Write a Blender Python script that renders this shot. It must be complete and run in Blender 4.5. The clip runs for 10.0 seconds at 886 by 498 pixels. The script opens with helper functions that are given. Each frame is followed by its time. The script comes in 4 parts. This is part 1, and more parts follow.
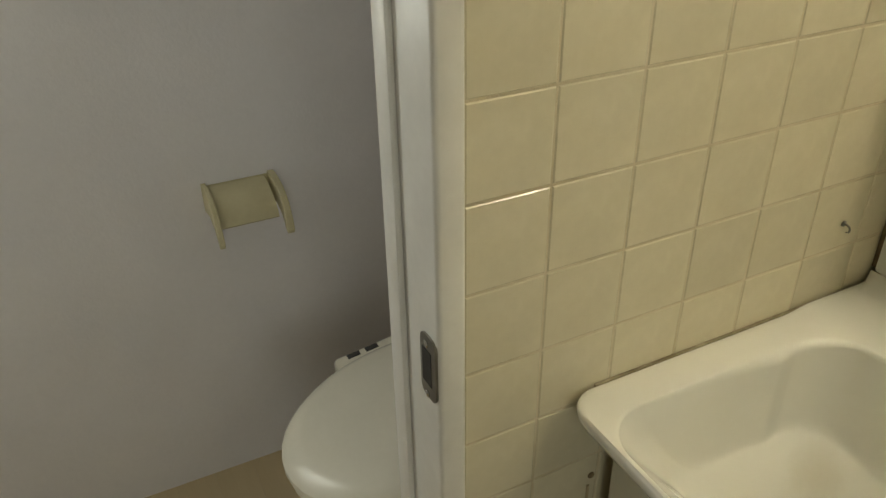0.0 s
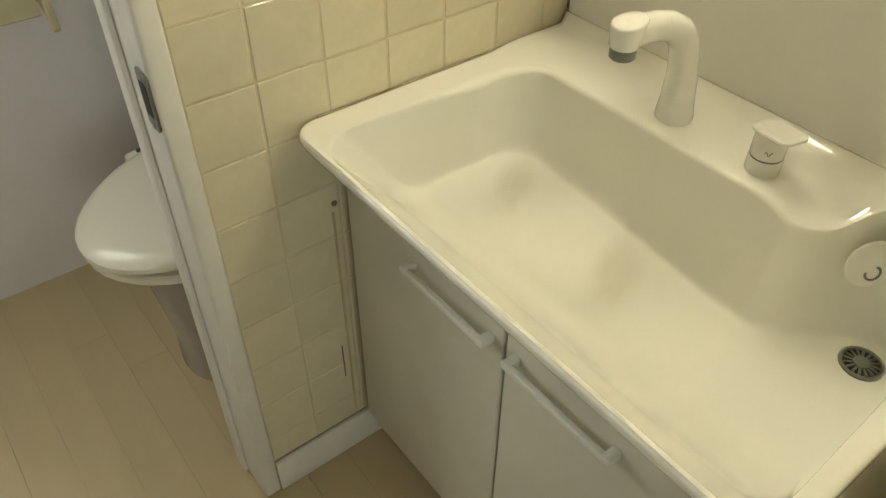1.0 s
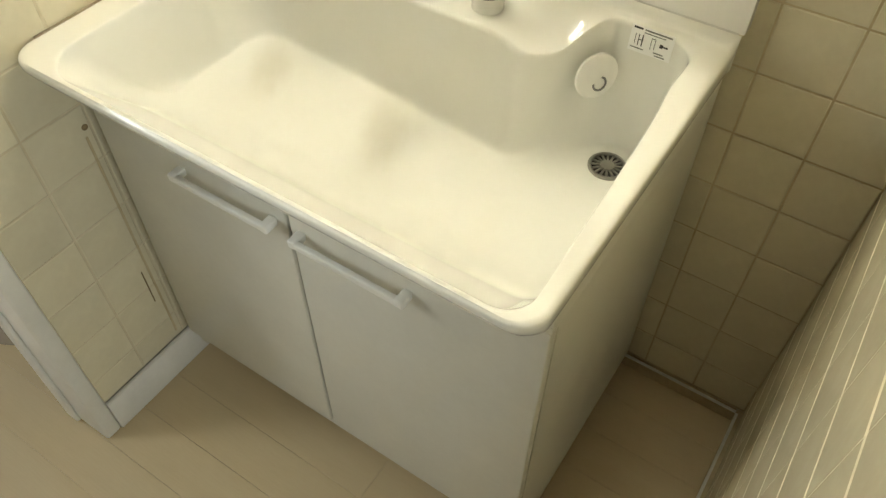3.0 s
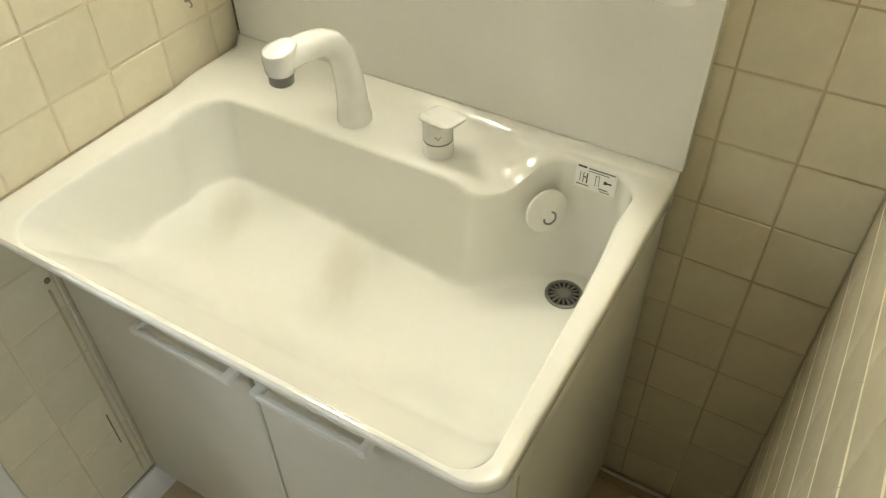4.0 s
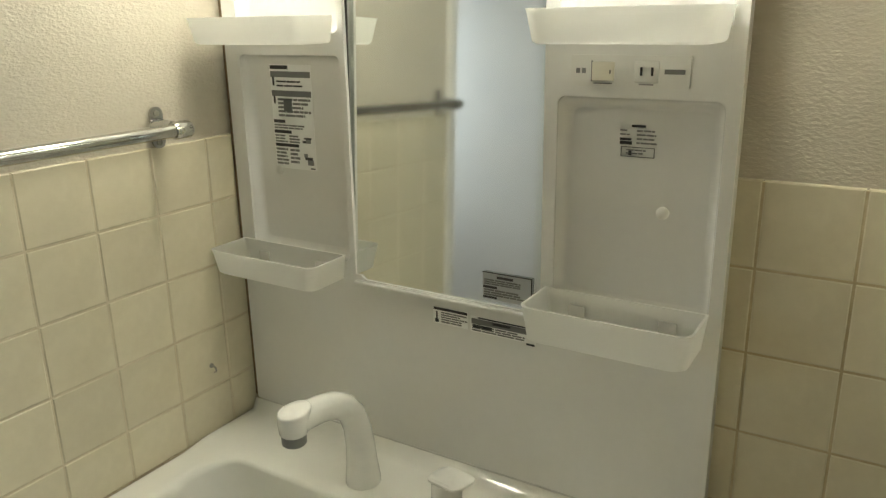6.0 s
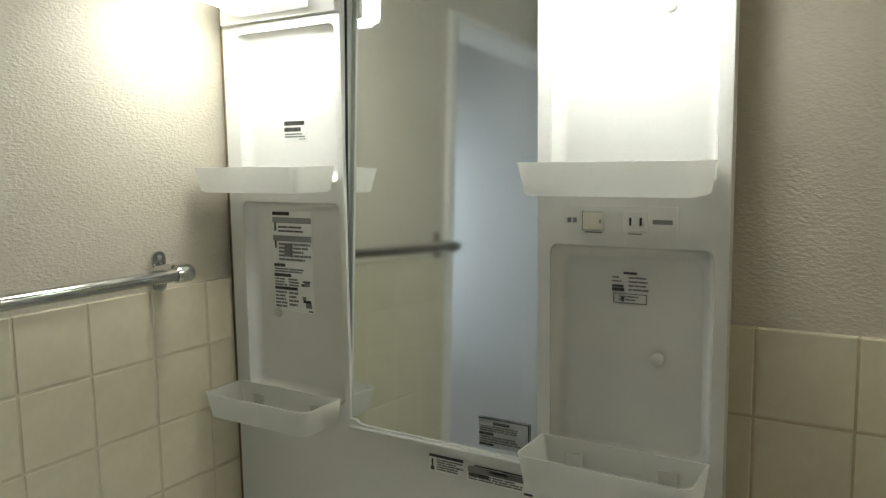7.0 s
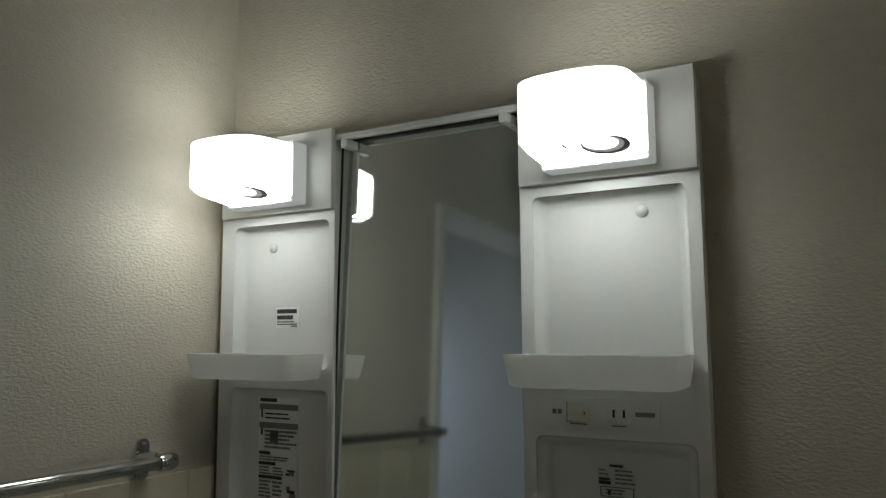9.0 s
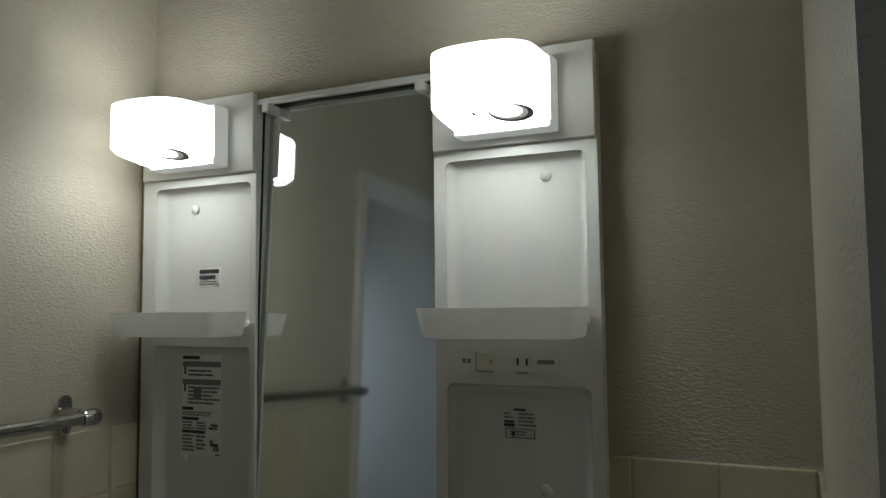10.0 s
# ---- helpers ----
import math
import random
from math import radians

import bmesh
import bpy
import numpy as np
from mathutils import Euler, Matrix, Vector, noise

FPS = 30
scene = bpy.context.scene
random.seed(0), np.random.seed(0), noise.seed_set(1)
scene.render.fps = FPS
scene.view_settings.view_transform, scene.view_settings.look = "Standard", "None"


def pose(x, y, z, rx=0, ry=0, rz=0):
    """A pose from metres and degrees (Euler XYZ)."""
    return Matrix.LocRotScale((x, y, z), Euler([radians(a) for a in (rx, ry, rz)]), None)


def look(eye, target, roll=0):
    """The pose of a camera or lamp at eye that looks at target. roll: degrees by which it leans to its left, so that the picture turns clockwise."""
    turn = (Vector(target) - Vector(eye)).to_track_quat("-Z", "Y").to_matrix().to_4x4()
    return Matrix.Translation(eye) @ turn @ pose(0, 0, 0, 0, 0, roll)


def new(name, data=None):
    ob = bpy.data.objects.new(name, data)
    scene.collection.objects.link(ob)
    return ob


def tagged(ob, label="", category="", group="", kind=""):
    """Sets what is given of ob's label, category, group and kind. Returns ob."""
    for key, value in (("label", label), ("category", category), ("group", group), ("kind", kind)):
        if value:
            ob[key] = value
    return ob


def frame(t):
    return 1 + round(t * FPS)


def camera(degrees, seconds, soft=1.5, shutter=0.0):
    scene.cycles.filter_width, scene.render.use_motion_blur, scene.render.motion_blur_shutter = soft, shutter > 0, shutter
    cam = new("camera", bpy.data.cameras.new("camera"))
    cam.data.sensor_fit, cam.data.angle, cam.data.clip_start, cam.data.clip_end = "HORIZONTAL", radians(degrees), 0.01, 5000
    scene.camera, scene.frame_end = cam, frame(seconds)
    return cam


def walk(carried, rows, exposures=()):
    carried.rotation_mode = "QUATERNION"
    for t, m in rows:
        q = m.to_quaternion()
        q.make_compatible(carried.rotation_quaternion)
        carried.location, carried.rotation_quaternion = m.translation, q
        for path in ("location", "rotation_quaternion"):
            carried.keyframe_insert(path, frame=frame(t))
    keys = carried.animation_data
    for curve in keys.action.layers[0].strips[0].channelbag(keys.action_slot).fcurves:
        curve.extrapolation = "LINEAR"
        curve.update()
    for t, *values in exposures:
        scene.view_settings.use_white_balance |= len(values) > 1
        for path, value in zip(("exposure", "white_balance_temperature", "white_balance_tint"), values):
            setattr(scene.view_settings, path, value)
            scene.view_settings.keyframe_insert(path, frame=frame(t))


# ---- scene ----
cam = camera(60.2, 10.0, soft=1.3)
PATH = [
    (0, (0.546, -0.966, 1.375), (-0.997, -0.203, 0.356), -1.0),
    (0.2, (0.591, -0.954, 1.371), (-0.883, -0.181, 0.262), -2.2),
    (0.5, (0.684, -0.937, 1.366), (-0.688, -0.111, 0.167), -1.6),
    (1, (0.814, -0.915, 1.342), (-0.354, -0.001, 0.0), 0.4),
    (1.5, (0.855, -0.908, 1.34), (-0.116, 0.035, -0.132), 1.2),
    (2, (0.859, -0.914, 1.324), (0.07, 0.024, -0.256), 1.3),
    (3.5, (0.903, -0.882, 1.376), (0.203, 0.272, -0.099), 0.1),
    (4, (0.894, -0.857, 1.407), (0.145, 0.385, 0.029), -0.8),
    (4.5, (0.901, -0.869, 1.395), (0.041, 0.521, 0.243), -1.0),
    (5, (0.903, -0.875, 1.407), (-0.031, 0.609, 0.445), -1.1),
    (5.5, (0.907, -0.875, 1.415), (-0.069, 0.693, 0.648), -1.1),
    (7, (0.919, -0.878, 1.433), (-0.119, 0.816, 1.199), -0.8),
    (7.5, (0.928, -0.879, 1.441), (-0.116, 0.825, 1.38), -0.8),
    (8, (0.936, -0.889, 1.446), (-0.106, 0.816, 1.534), -0.6),
    (8.5, (0.936, -0.899, 1.447), (-0.088, 0.808, 1.638), -0.2),
    (9, (0.934, -0.907, 1.45), (-0.069, 0.808, 1.676), -0.3),
    (9.5, (0.937, -0.929, 1.444), (-0.012, 0.819, 1.658), -0.7),
    (10, (0.972, -0.951, 1.43), (0.136, 0.86, 1.58), -0.6),
]
EXPOSURES = [(0.0, -0.68, 8550, 2), (0.5, -0.63, 8900, 0), (1.0, -0.2, 8750, 0), (1.5, -0.05, 8500, 1), (2.0, 0.2, 8300, 1), (3.5, 0.3, 7350, 3), (4.5, 0.1, 7250, 3), (5.0, 0.0, 7200, 3), (5.5, -0.3, 7200, 1), (7.0, -1.08, 6250, 2), (8.0, -1.98, 5820, 3), (8.5, -2.55, 5870, 3), (9.0, -2.78, 5950, 3), (9.5, -2.74, 5980, 2), (10.0, -2.73, 6000, 2)]
walk(cam, [(t, look(eye, target, roll)) for t, eye, target, roll in PATH], EXPOSURES)
DAY, ROOM, LAMP = 8.5, 9.5, 24.5

# ---- world, daylight, exposure ----
world = bpy.data.worlds.new("sky")
scene.world = world
world.use_nodes = True
wn = world.node_tree.nodes
sky = wn.new("ShaderNodeTexSky")
sky.sky_type = 'NISHITA'
sky.sun_disc = False
sky.sun_elevation, sky.sun_rotation = radians(40), radians(200)
world.node_tree.links.new(sky.outputs[0], wn["Background"].inputs[0])
wn["Background"].inputs[1].default_value = 0.1


def area_lamp(name, m, sx, sy, watts, colour):
    data = bpy.data.lights.new(name, 'AREA')
    data.shape, data.size, data.size_y, data.energy, data.color = 'RECTANGLE', sx, sy, watts, colour
    ob = new(name, data)
    ob.matrix_world = m
    return ob


# added daylight for the toilet, in the opening of an unseen window
area_lamp("window_light", look((-0.872, -1.385, 1.30), (0.4, -1.20, 0.8)), 0.34, 0.66, DAY, (0.78, 0.87, 1.0))
# added cool fill from the east, set in a made-up window
area_lamp("next_room_window_light", look((2.012, -1.3, 1.2), (0.0, -0.9, 0.8)), 0.74, 1.1, ROOM, (0.80, 0.89, 1.0))


# ---- materials ----
def surface(name, c1, c2, rough=0.5, metal=0.0, scale=8.0, bump=0.0, bump_scale=60.0, stretch=(1, 1, 1),
            vary=0.0, rough_vary=0.08, coat=0.0, detail=4.0, grain=0.25, grain_scale=90.0):
    """Two-scale noise between two colours, roughness that wanders, relief, and a small change from piece to piece."""
    m = bpy.data.materials.new(name)
    m.use_nodes = True
    n, l = m.node_tree.nodes, m.node_tree.links
    b = n["Principled BSDF"]
    co = n.new("ShaderNodeTexCoord")
    mp = n.new("ShaderNodeMapping")
    mp.inputs["Scale"].default_value = stretch
    l.new(co.outputs["Object"], mp.inputs[0])
    big = n.new("ShaderNodeTexNoise")
    big.inputs["Scale"].default_value, big.inputs["Detail"].default_value = scale, detail
    l.new(mp.outputs[0], big.inputs["Vector"])
    fine = n.new("ShaderNodeTexNoise")
    fine.inputs["Scale"].default_value, fine.inputs["Detail"].default_value = grain_scale, 3
    l.new(mp.outputs[0], fine.inputs["Vector"])
    mix = n.new("ShaderNodeMix")
    mix.data_type = 'FLOAT'
    mix.inputs[0].default_value = grain
    l.new(big.outputs["Fac"], mix.inputs[2])
    l.new(fine.outputs["Fac"], mix.inputs[3])
    ramp = n.new("ShaderNodeValToRGB")
    ramp.color_ramp.elements[0].position, ramp.color_ramp.elements[1].position = 0.32, 0.68
    ramp.color_ramp.elements[0].color, ramp.color_ramp.elements[1].color = (*c1, 1), (*c2, 1)
    l.new(mix.outputs[0], ramp.inputs[0])
    colour = ramp.outputs[0]
    if vary:
        info = n.new("ShaderNodeObjectInfo")
        hsv = n.new("ShaderNodeHueSaturation")
        rng = n.new("ShaderNodeMapRange")
        rng.inputs[3].default_value, rng.inputs[4].default_value = 1 - vary, 1 + vary
        l.new(info.outputs["Random"], rng.inputs[0])
        l.new(rng.outputs[0], hsv.inputs["Value"])
        l.new(colour, hsv.inputs["Color"])
        colour = hsv.outputs[0]
    l.new(colour, b.inputs["Base Color"])
    rr = n.new("ShaderNodeMapRange")
    rr.inputs[3].default_value, rr.inputs[4].default_value = max(0.02, rough - rough_vary), min(1, rough + rough_vary)
    l.new(big.outputs["Fac"], rr.inputs[0])
    l.new(rr.outputs[0], b.inputs["Roughness"])
    b.inputs["Metallic"].default_value = metal
    b.inputs["Coat Weight"].default_value = coat
    if bump:
        rel = n.new("ShaderNodeTexNoise")
        rel.inputs["Scale"].default_value, rel.inputs["Detail"].default_value = bump_scale, 3
        l.new(mp.outputs[0], rel.inputs["Vector"])
        bp = n.new("ShaderNodeBump")
        bp.inputs["Strength"].default_value, bp.inputs["Distance"].default_value = bump, 0.002
        l.new(rel.outputs["Fac"], bp.inputs["Height"])
        l.new(bp.outputs[0], b.inputs["Normal"])
    return m


def plain(name, c, rough=0.5, metal=0.0):
    return surface(name, tuple(v * 0.93 for v in c), c, rough, metal, scale=25, rough_vary=0.05)


def glow(name, colour, strength):
    m = bpy.data.materials.new(name)
    m.use_nodes = True
    b = m.node_tree.nodes["Principled BSDF"]
    b.inputs["Base Color"].default_value = (0.9, 0.9, 0.88, 1)
    b.inputs["Roughness"].default_value = 0.4
    b.inputs["Emission Color"].default_value = (*colour, 1)
    b.inputs["Emission Strength"].default_value = strength
    return m


TILE = surface("cream_glazed_tile", (0.61, 0.553, 0.403), (0.70, 0.643, 0.484), 0.2, scale=9, bump=0.08, bump_scale=14, vary=0.045, coat=0.15)
# one grout in three tones by wall; the side wall's sheen is painted in
GROUT_SHEEN = surface("grout_with_sheen", (0.70, 0.67, 0.56), (0.80, 0.77, 0.68), 0.7, scale=7, bump=0.2, bump_scale=400)
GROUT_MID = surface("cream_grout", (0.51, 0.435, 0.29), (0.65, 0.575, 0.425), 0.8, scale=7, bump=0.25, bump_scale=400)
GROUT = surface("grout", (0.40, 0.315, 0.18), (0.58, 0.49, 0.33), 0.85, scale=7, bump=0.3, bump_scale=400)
PAPER = surface("embossed_wallpaper", (0.505, 0.460, 0.370), (0.565, 0.518, 0.428), 0.55, scale=5, bump=0.75, bump_scale=215, stretch=(0.7, 0.7, 1.35), grain=0.4)
TOILET_PAPER_WALL = surface("white_toilet_wallpaper", (0.76, 0.74, 0.75), (0.83, 0.81, 0.82), 0.8, scale=4, bump=0.25, bump_scale=160)
DIM = surface("dim_brown_enclosure", (0.16, 0.12, 0.08), (0.22, 0.17, 0.12), 0.6, scale=6, stretch=(6, 6, 0.5))
CEIL = surface("ceiling_paper", (0.56, 0.54, 0.49), (0.62, 0.60, 0.55), 0.85, scale=6, bump=0.4, bump_scale=140)
PAINT = surface("white_gloss_paint", (0.68, 0.665, 0.62), (0.77, 0.755, 0.71), 0.32, scale=12, bump=0.08, bump_scale=40)
PLANK = surface("oak_vinyl_plank", (0.505, 0.395, 0.240), (0.565, 0.455, 0.290), 0.42, scale=4, bump=0.05, bump_scale=80, stretch=(0.35, 4, 1), vary=0.016)
SEAM = plain("floor_seam", (0.50, 0.40, 0.25), 0.5)
TAB = plain("grey_tab_plastic", (0.66, 0.65, 0.62), 0.5)
CERAMIC = surface("white_enamel_resin", (0.83, 0.825, 0.765), (0.86, 0.855, 0.80), 0.04, scale=5, rough_vary=0.012, coat=0.2)
BOARD = surface("white_laminate", (0.63, 0.615, 0.545), (0.69, 0.675, 0.605), 0.33, scale=9, bump=0.03, bump_scale=120)
PANEL = surface("white_moulded_plastic", (0.80, 0.795, 0.765), (0.84, 0.835, 0.805), 0.22, scale=10, bump=0.05, bump_scale=18)
PLASTIC = plain("white_plastic", (0.80, 0.79, 0.75), 0.3)
TAP = plain("white_tap_enamel", (0.82, 0.815, 0.77), 0.18)
GREY = plain("grey_plastic", (0.20, 0.20, 0.19), 0.4)
BLACK = plain("dark_gap", (0.025, 0.022, 0.02), 0.7)
INK = plain("printing_ink", (0.045, 0.045, 0.045), 0.6)
INK_PALE = plain("pale_printing_ink", (0.22, 0.22, 0.215), 0.6)
LABEL = plain("label_film", (0.94, 0.94, 0.92), 0.55)
CLEAR_LABEL = plain("silver_label_film", (0.56, 0.58, 0.60), 0.35)
CHROME = surface("brushed_chrome", (0.50, 0.50, 0.49), (0.62, 0.62, 0.60), 0.13, 1.0, scale=30, rough_vary=0.06)
STEEL = surface("dull_steel", (0.24, 0.23, 0.21), (0.34, 0.33, 0.30), 0.38, 1.0, scale=40)
BEIGE = surface("aged_beige_plastic", (0.50, 0.44, 0.27), (0.58, 0.52, 0.33), 0.45, scale=14)
IVORY = surface("ivory_toilet_plastic", (0.70, 0.665, 0.56), (0.75, 0.715, 0.61), 0.22, scale=6)
# china darkened in its colour for the shade below the seat
SHADED_CHINA = surface("shaded_vitreous_china", (0.33, 0.295, 0.27), (0.40, 0.36, 0.325), 0.2, scale=5)
def stain(m, spots, colour):
    """Soft stains of uneven outline mixed into a material's colour: (place, radii, strength)."""
    n, l = m.node_tree.nodes, m.node_tree.links
    b = n["Principled BSDF"]
    co = n.new("ShaderNodeTexCoord")
    for place, radii, strength in spots:
        mp = n.new("ShaderNodeMapping")
        mp.vector_type = 'TEXTURE'
        mp.inputs["Location"].default_value, mp.inputs["Scale"].default_value = place, radii
        mp.inputs["Rotation"].default_value = (0, 0, radians(-62))
        l.new(co.outputs["Object"], mp.inputs[0])
        ns = n.new("ShaderNodeTexNoise")
        ns.inputs["Scale"].default_value = 1.6
        l.new(mp.outputs[0], ns.inputs["Vector"])
        add = n.new("ShaderNodeMixRGB")
        add.blend_type = 'ADD'
        add.inputs[0].default_value = 0.55
        l.new(mp.outputs[0], add.inputs[1])
        l.new(ns.outputs["Color"], add.inputs[2])
        ln = n.new("ShaderNodeVectorMath")
        ln.operation = 'LENGTH'
        l.new(add.outputs[0], ln.inputs[0])
        mr = n.new("ShaderNodeMapRange")
        mr.interpolation_type = 'SMOOTHSTEP'
        mr.inputs[1].default_value, mr.inputs[2].default_value, mr.inputs[3].default_value, mr.inputs[4].default_value = 0.3, 1.25, strength, 0.0
        l.new(ln.outputs["Value"], mr.inputs[0])
        mx = n.new("ShaderNodeMixRGB")
        mx.inputs[2].default_value = (*colour, 1)
        l.new(mr.outputs[0], mx.inputs[0])
        l.new(b.inputs["Base Color"].links[0].from_socket, mx.inputs[1])
        l.new(mx.outputs[0], b.inputs["Base Color"])


stain(CERAMIC, (((0.161, -0.261, 0.62), (0.085, 0.038, 0.06), 0.34), ((0.374, -0.261, 0.61), (0.085, 0.036, 0.06), 0.32)), (0.52, 0.46, 0.33))
GRIME_PALE = surface("old_sealant", (0.22, 0.165, 0.09), (0.46, 0.40, 0.29), 0.7, scale=22)
DARK_BROWN = surface("dark_brown", (0.13, 0.09, 0.045), (0.26, 0.19, 0.10), 0.8, scale=40)
SHADE = glow("lit_lamp_shade", (1.0, 0.965, 0.895), LAMP)
DIFFUSER = glow("lit_lamp_bottom", (1.0, 0.965, 0.895), LAMP * 3.7)
BULB = glow("fluorescent_bulb", (1.0, 0.965, 0.895), LAMP * 3.2)
COLLAR = glow("dim_lamp_collar", (1.0, 0.965, 0.895), LAMP * 0.06)
MIRROR = bpy.data.materials.new("mirror_glass")
MIRROR.use_nodes = True
mb = MIRROR.node_tree.nodes["Principled BSDF"]
mb.inputs["Base Color"].default_value, mb.inputs["Metallic"].default_value, mb.inputs["Roughness"].default_value = (0.86, 0.89, 0.85, 1), 0.88, 0.055
MILKY = plain("milky_translucent_plastic", (0.93, 0.93, 0.91), 0.3)
mk = MILKY.node_tree
mk_b = mk.nodes["Principled BSDF"]
mk_t = mk.nodes.new("ShaderNodeBsdfTranslucent")
mk_t.inputs[0].default_value = (0.95, 0.95, 0.93, 1)
mk_m = mk.nodes.new("ShaderNodeMixShader")
mk_m.inputs[0].default_value = 0.72
mk.links.new(mk_b.outputs[0], mk_m.inputs[1])
mk.links.new(mk_t.outputs[0], mk_m.inputs[2])
mk.links.new(mk_m.outputs[0], mk.nodes["Material Output"].inputs[0])
GLASS = bpy.data.materials.new("window_glass")
GLASS.use_nodes = True
gb = GLASS.node_tree.nodes["Principled BSDF"]
gb.inputs["Transmission Weight"].default_value, gb.inputs["Roughness"].default_value = 1.0, 0.25


# ---- mesh helpers ----
def box(bm, x0, x1, y0, y1, z0, z1):
    """A box added to bm; returns its vertices."""
    vs = [bm.verts.new(p) for p in ((x0, y0, z0), (x1, y0, z0), (x1, y1, z0), (x0, y1, z0), (x0, y0, z1), (x1, y0, z1), (x1, y1, z1), (x0, y1, z1))]
    for f in ((0, 3, 2, 1), (4, 5, 6, 7), (0, 1, 5, 4), (1, 2, 6, 5), (2, 3, 7, 6), (3, 0, 4, 7)):
        bm.faces.new([vs[i] for i in f])
    return vs


def boxes(*dims, bevel=0.0, seg=2):
    bm = bmesh.new()
    for d in dims:
        box(bm, *d)
    if bevel:
        bmesh.ops.bevel(bm, geom=bm.edges[:], offset=bevel, segments=seg, affect='EDGES', profile=0.5)
    return bm


def mesh_of(name, bm, material, smooth=True, angle=40):
    me = bpy.data.meshes.new(name)
    bmesh.ops.recalc_face_normals(bm, faces=bm.faces[:])
    if smooth:
        for f in bm.faces:
            f.smooth = True
        for e in bm.edges:
            if len(e.link_faces) == 2 and e.calc_face_angle(0) > radians(angle):
                e.smooth = False
    bm.to_mesh(me)
    bm.free()
    me.materials.append(material)
    return me


def part(name, bm, material, parent=None, label="", smooth=True, angle=40):
    ob = new(name, mesh_of(name, bm, material, smooth, angle))
    if parent:
        ob.parent = parent
    if label:
        tagged(ob, label)
    return ob


def thing(name, place, label, category, group="", kind=""):
    """An Empty at a thing's base; parts are built in world metres and hung under it."""
    ob = new(name)
    ob.empty_display_size = 0.05
    ob.location = place
    return tagged(ob, label, category, group, kind)


def under(ob, parent):
    ob.parent = parent
    ob.matrix_parent_inverse = Matrix.Translation(parent.location).inverted()
    return ob


def piece(name, bm, material, parent, label="", smooth=True, angle=40):
    """A part built in world metres under a thing that is an Empty."""
    return under(part(name, bm, material, None, label, smooth, angle), parent)


def rings(loops, cap0=True, cap1=True):
    """Skin over loops of equal length."""
    bm = bmesh.new()
    vs = [[bm.verts.new(p) for p in lp] for lp in loops]
    n = len(loops[0])
    for a, b in zip(vs, vs[1:]):
        for i in range(n):
            bm.faces.new((a[i], a[(i + 1) % n], b[(i + 1) % n], b[i]))
    if cap0:
        bm.faces.new(vs[0])
    if cap1:
        bm.faces.new(vs[-1])
    return bm


def lathe(profile, centre, n=28, axis='z', cap0=True, cap1=True):
    """profile: (radius, height) pairs."""
    out = []
    for r, h in profile:
        lp = []
        for i in range(n):
            a = 2 * math.pi * i / n
            c, s = r * math.cos(a), r * math.sin(a)
            d = {'z': (c, s, h), 'y': (c, h, s), 'x': (h, c, s)}[axis]
            lp.append(Vector(centre) + Vector(d))
        out.append(lp)
    return rings(out, cap0, cap1)


def tube(points, radii, n=20, squash=1.0):
    """A sweep along points with the given radii; squash scales the section across the first normal."""
    pts = [Vector(p) for p in points]
    out = []
    for i, p in enumerate(pts):
        d = (pts[min(i + 1, len(pts) - 1)] - pts[max(i - 1, 0)]).normalized()
        side = Vector((1, 0, 0)) if abs(d.x) < 0.9 else Vector((0, 0, 1))
        u = (side - d * side.dot(d)).normalized()
        v = d.cross(u)
        out.append([p + radii[i] * (math.cos(2 * math.pi * k / n) * u + squash * math.sin(2 * math.pi * k / n) * v) for k in range(n)])
    return rings(out)


def round_rect(x0, x1, y0, y1, r, seg=6):
    """Corner-rounded rectangle, counter-clockwise; r: one radius or four (from x1y1 on)."""
    rr = r if isinstance(r, (tuple, list)) else (r,) * 4
    pts = []
    for (cx, cy, a0), q in zip(((x1, y1, 0), (x0, y1, 90), (x0, y0, 180), (x1, y0, 270)), rr):
        ox, oy = cx - q if cx == x1 else cx + q, cy - q if cy == y1 else cy + q
        for k in range(seg + 1):
            a = radians(a0 + 90 * k / seg)
            pts.append((ox + q * math.cos(a), oy + q * math.sin(a)))
    return pts


def smooth01(t):
    t = max(0.0, min(1.0, t))
    return t * t * (3 - 2 * t)


def add_bevel(ob, width, seg=3, angle=35):
    mod = ob.modifiers.new("bevel", 'BEVEL')
    mod.width, mod.segments, mod.limit_method, mod.angle_limit = width, seg, 'ANGLE', radians(angle)
    mod.harden_normals = False
    return ob


# ---- the structure ----
# plan: tiled partition at x = 0, back wall at y = 0, tiled wall at x = 0.985, floor z = 0
CEILING = 2.35
part("ceiling", boxes((-1.0, 2.1, -2.2, 0.12, CEILING, CEILING + 0.08)), CEIL, smooth=False)
tagged(bpy.data.objects["ceiling"], "plain off-white papered ceiling", "ceiling", kind="structure")

floor = part("floor", boxes((-1.0, 2.1, -2.2, 0.12, -0.06, -0.003)), SEAM, smooth=False)
tagged(floor, "pale oak vinyl plank floor running into the toilet", "floor", kind="structure")

wall_north = part("wall_north", boxes((-0.86, 2.1, 0.006, 0.12, 0, CEILING)), PAPER, smooth=False)
tagged(wall_north, "back wall, cream tiles below and embossed wallpaper above", "wall", kind="structure")
wall_partition = part("wall_partition", boxes((-0.112, -0.006, -0.675, 0.006, 0, CEILING), (-0.112, -0.006, -1.50, -0.675, 1.815, CEILING), (-0.112, -0.006, -2.1, -1.50, 0, CEILING)), PAPER, smooth=False)
tagged(wall_partition, "partition to the toilet, cream tiles below embossed wallpaper", "wall", kind="structure")
wall_east = part("wall_east", boxes((0.991, 1.09, -0.70, 0.006, 0, CEILING)), PAPER, smooth=False)
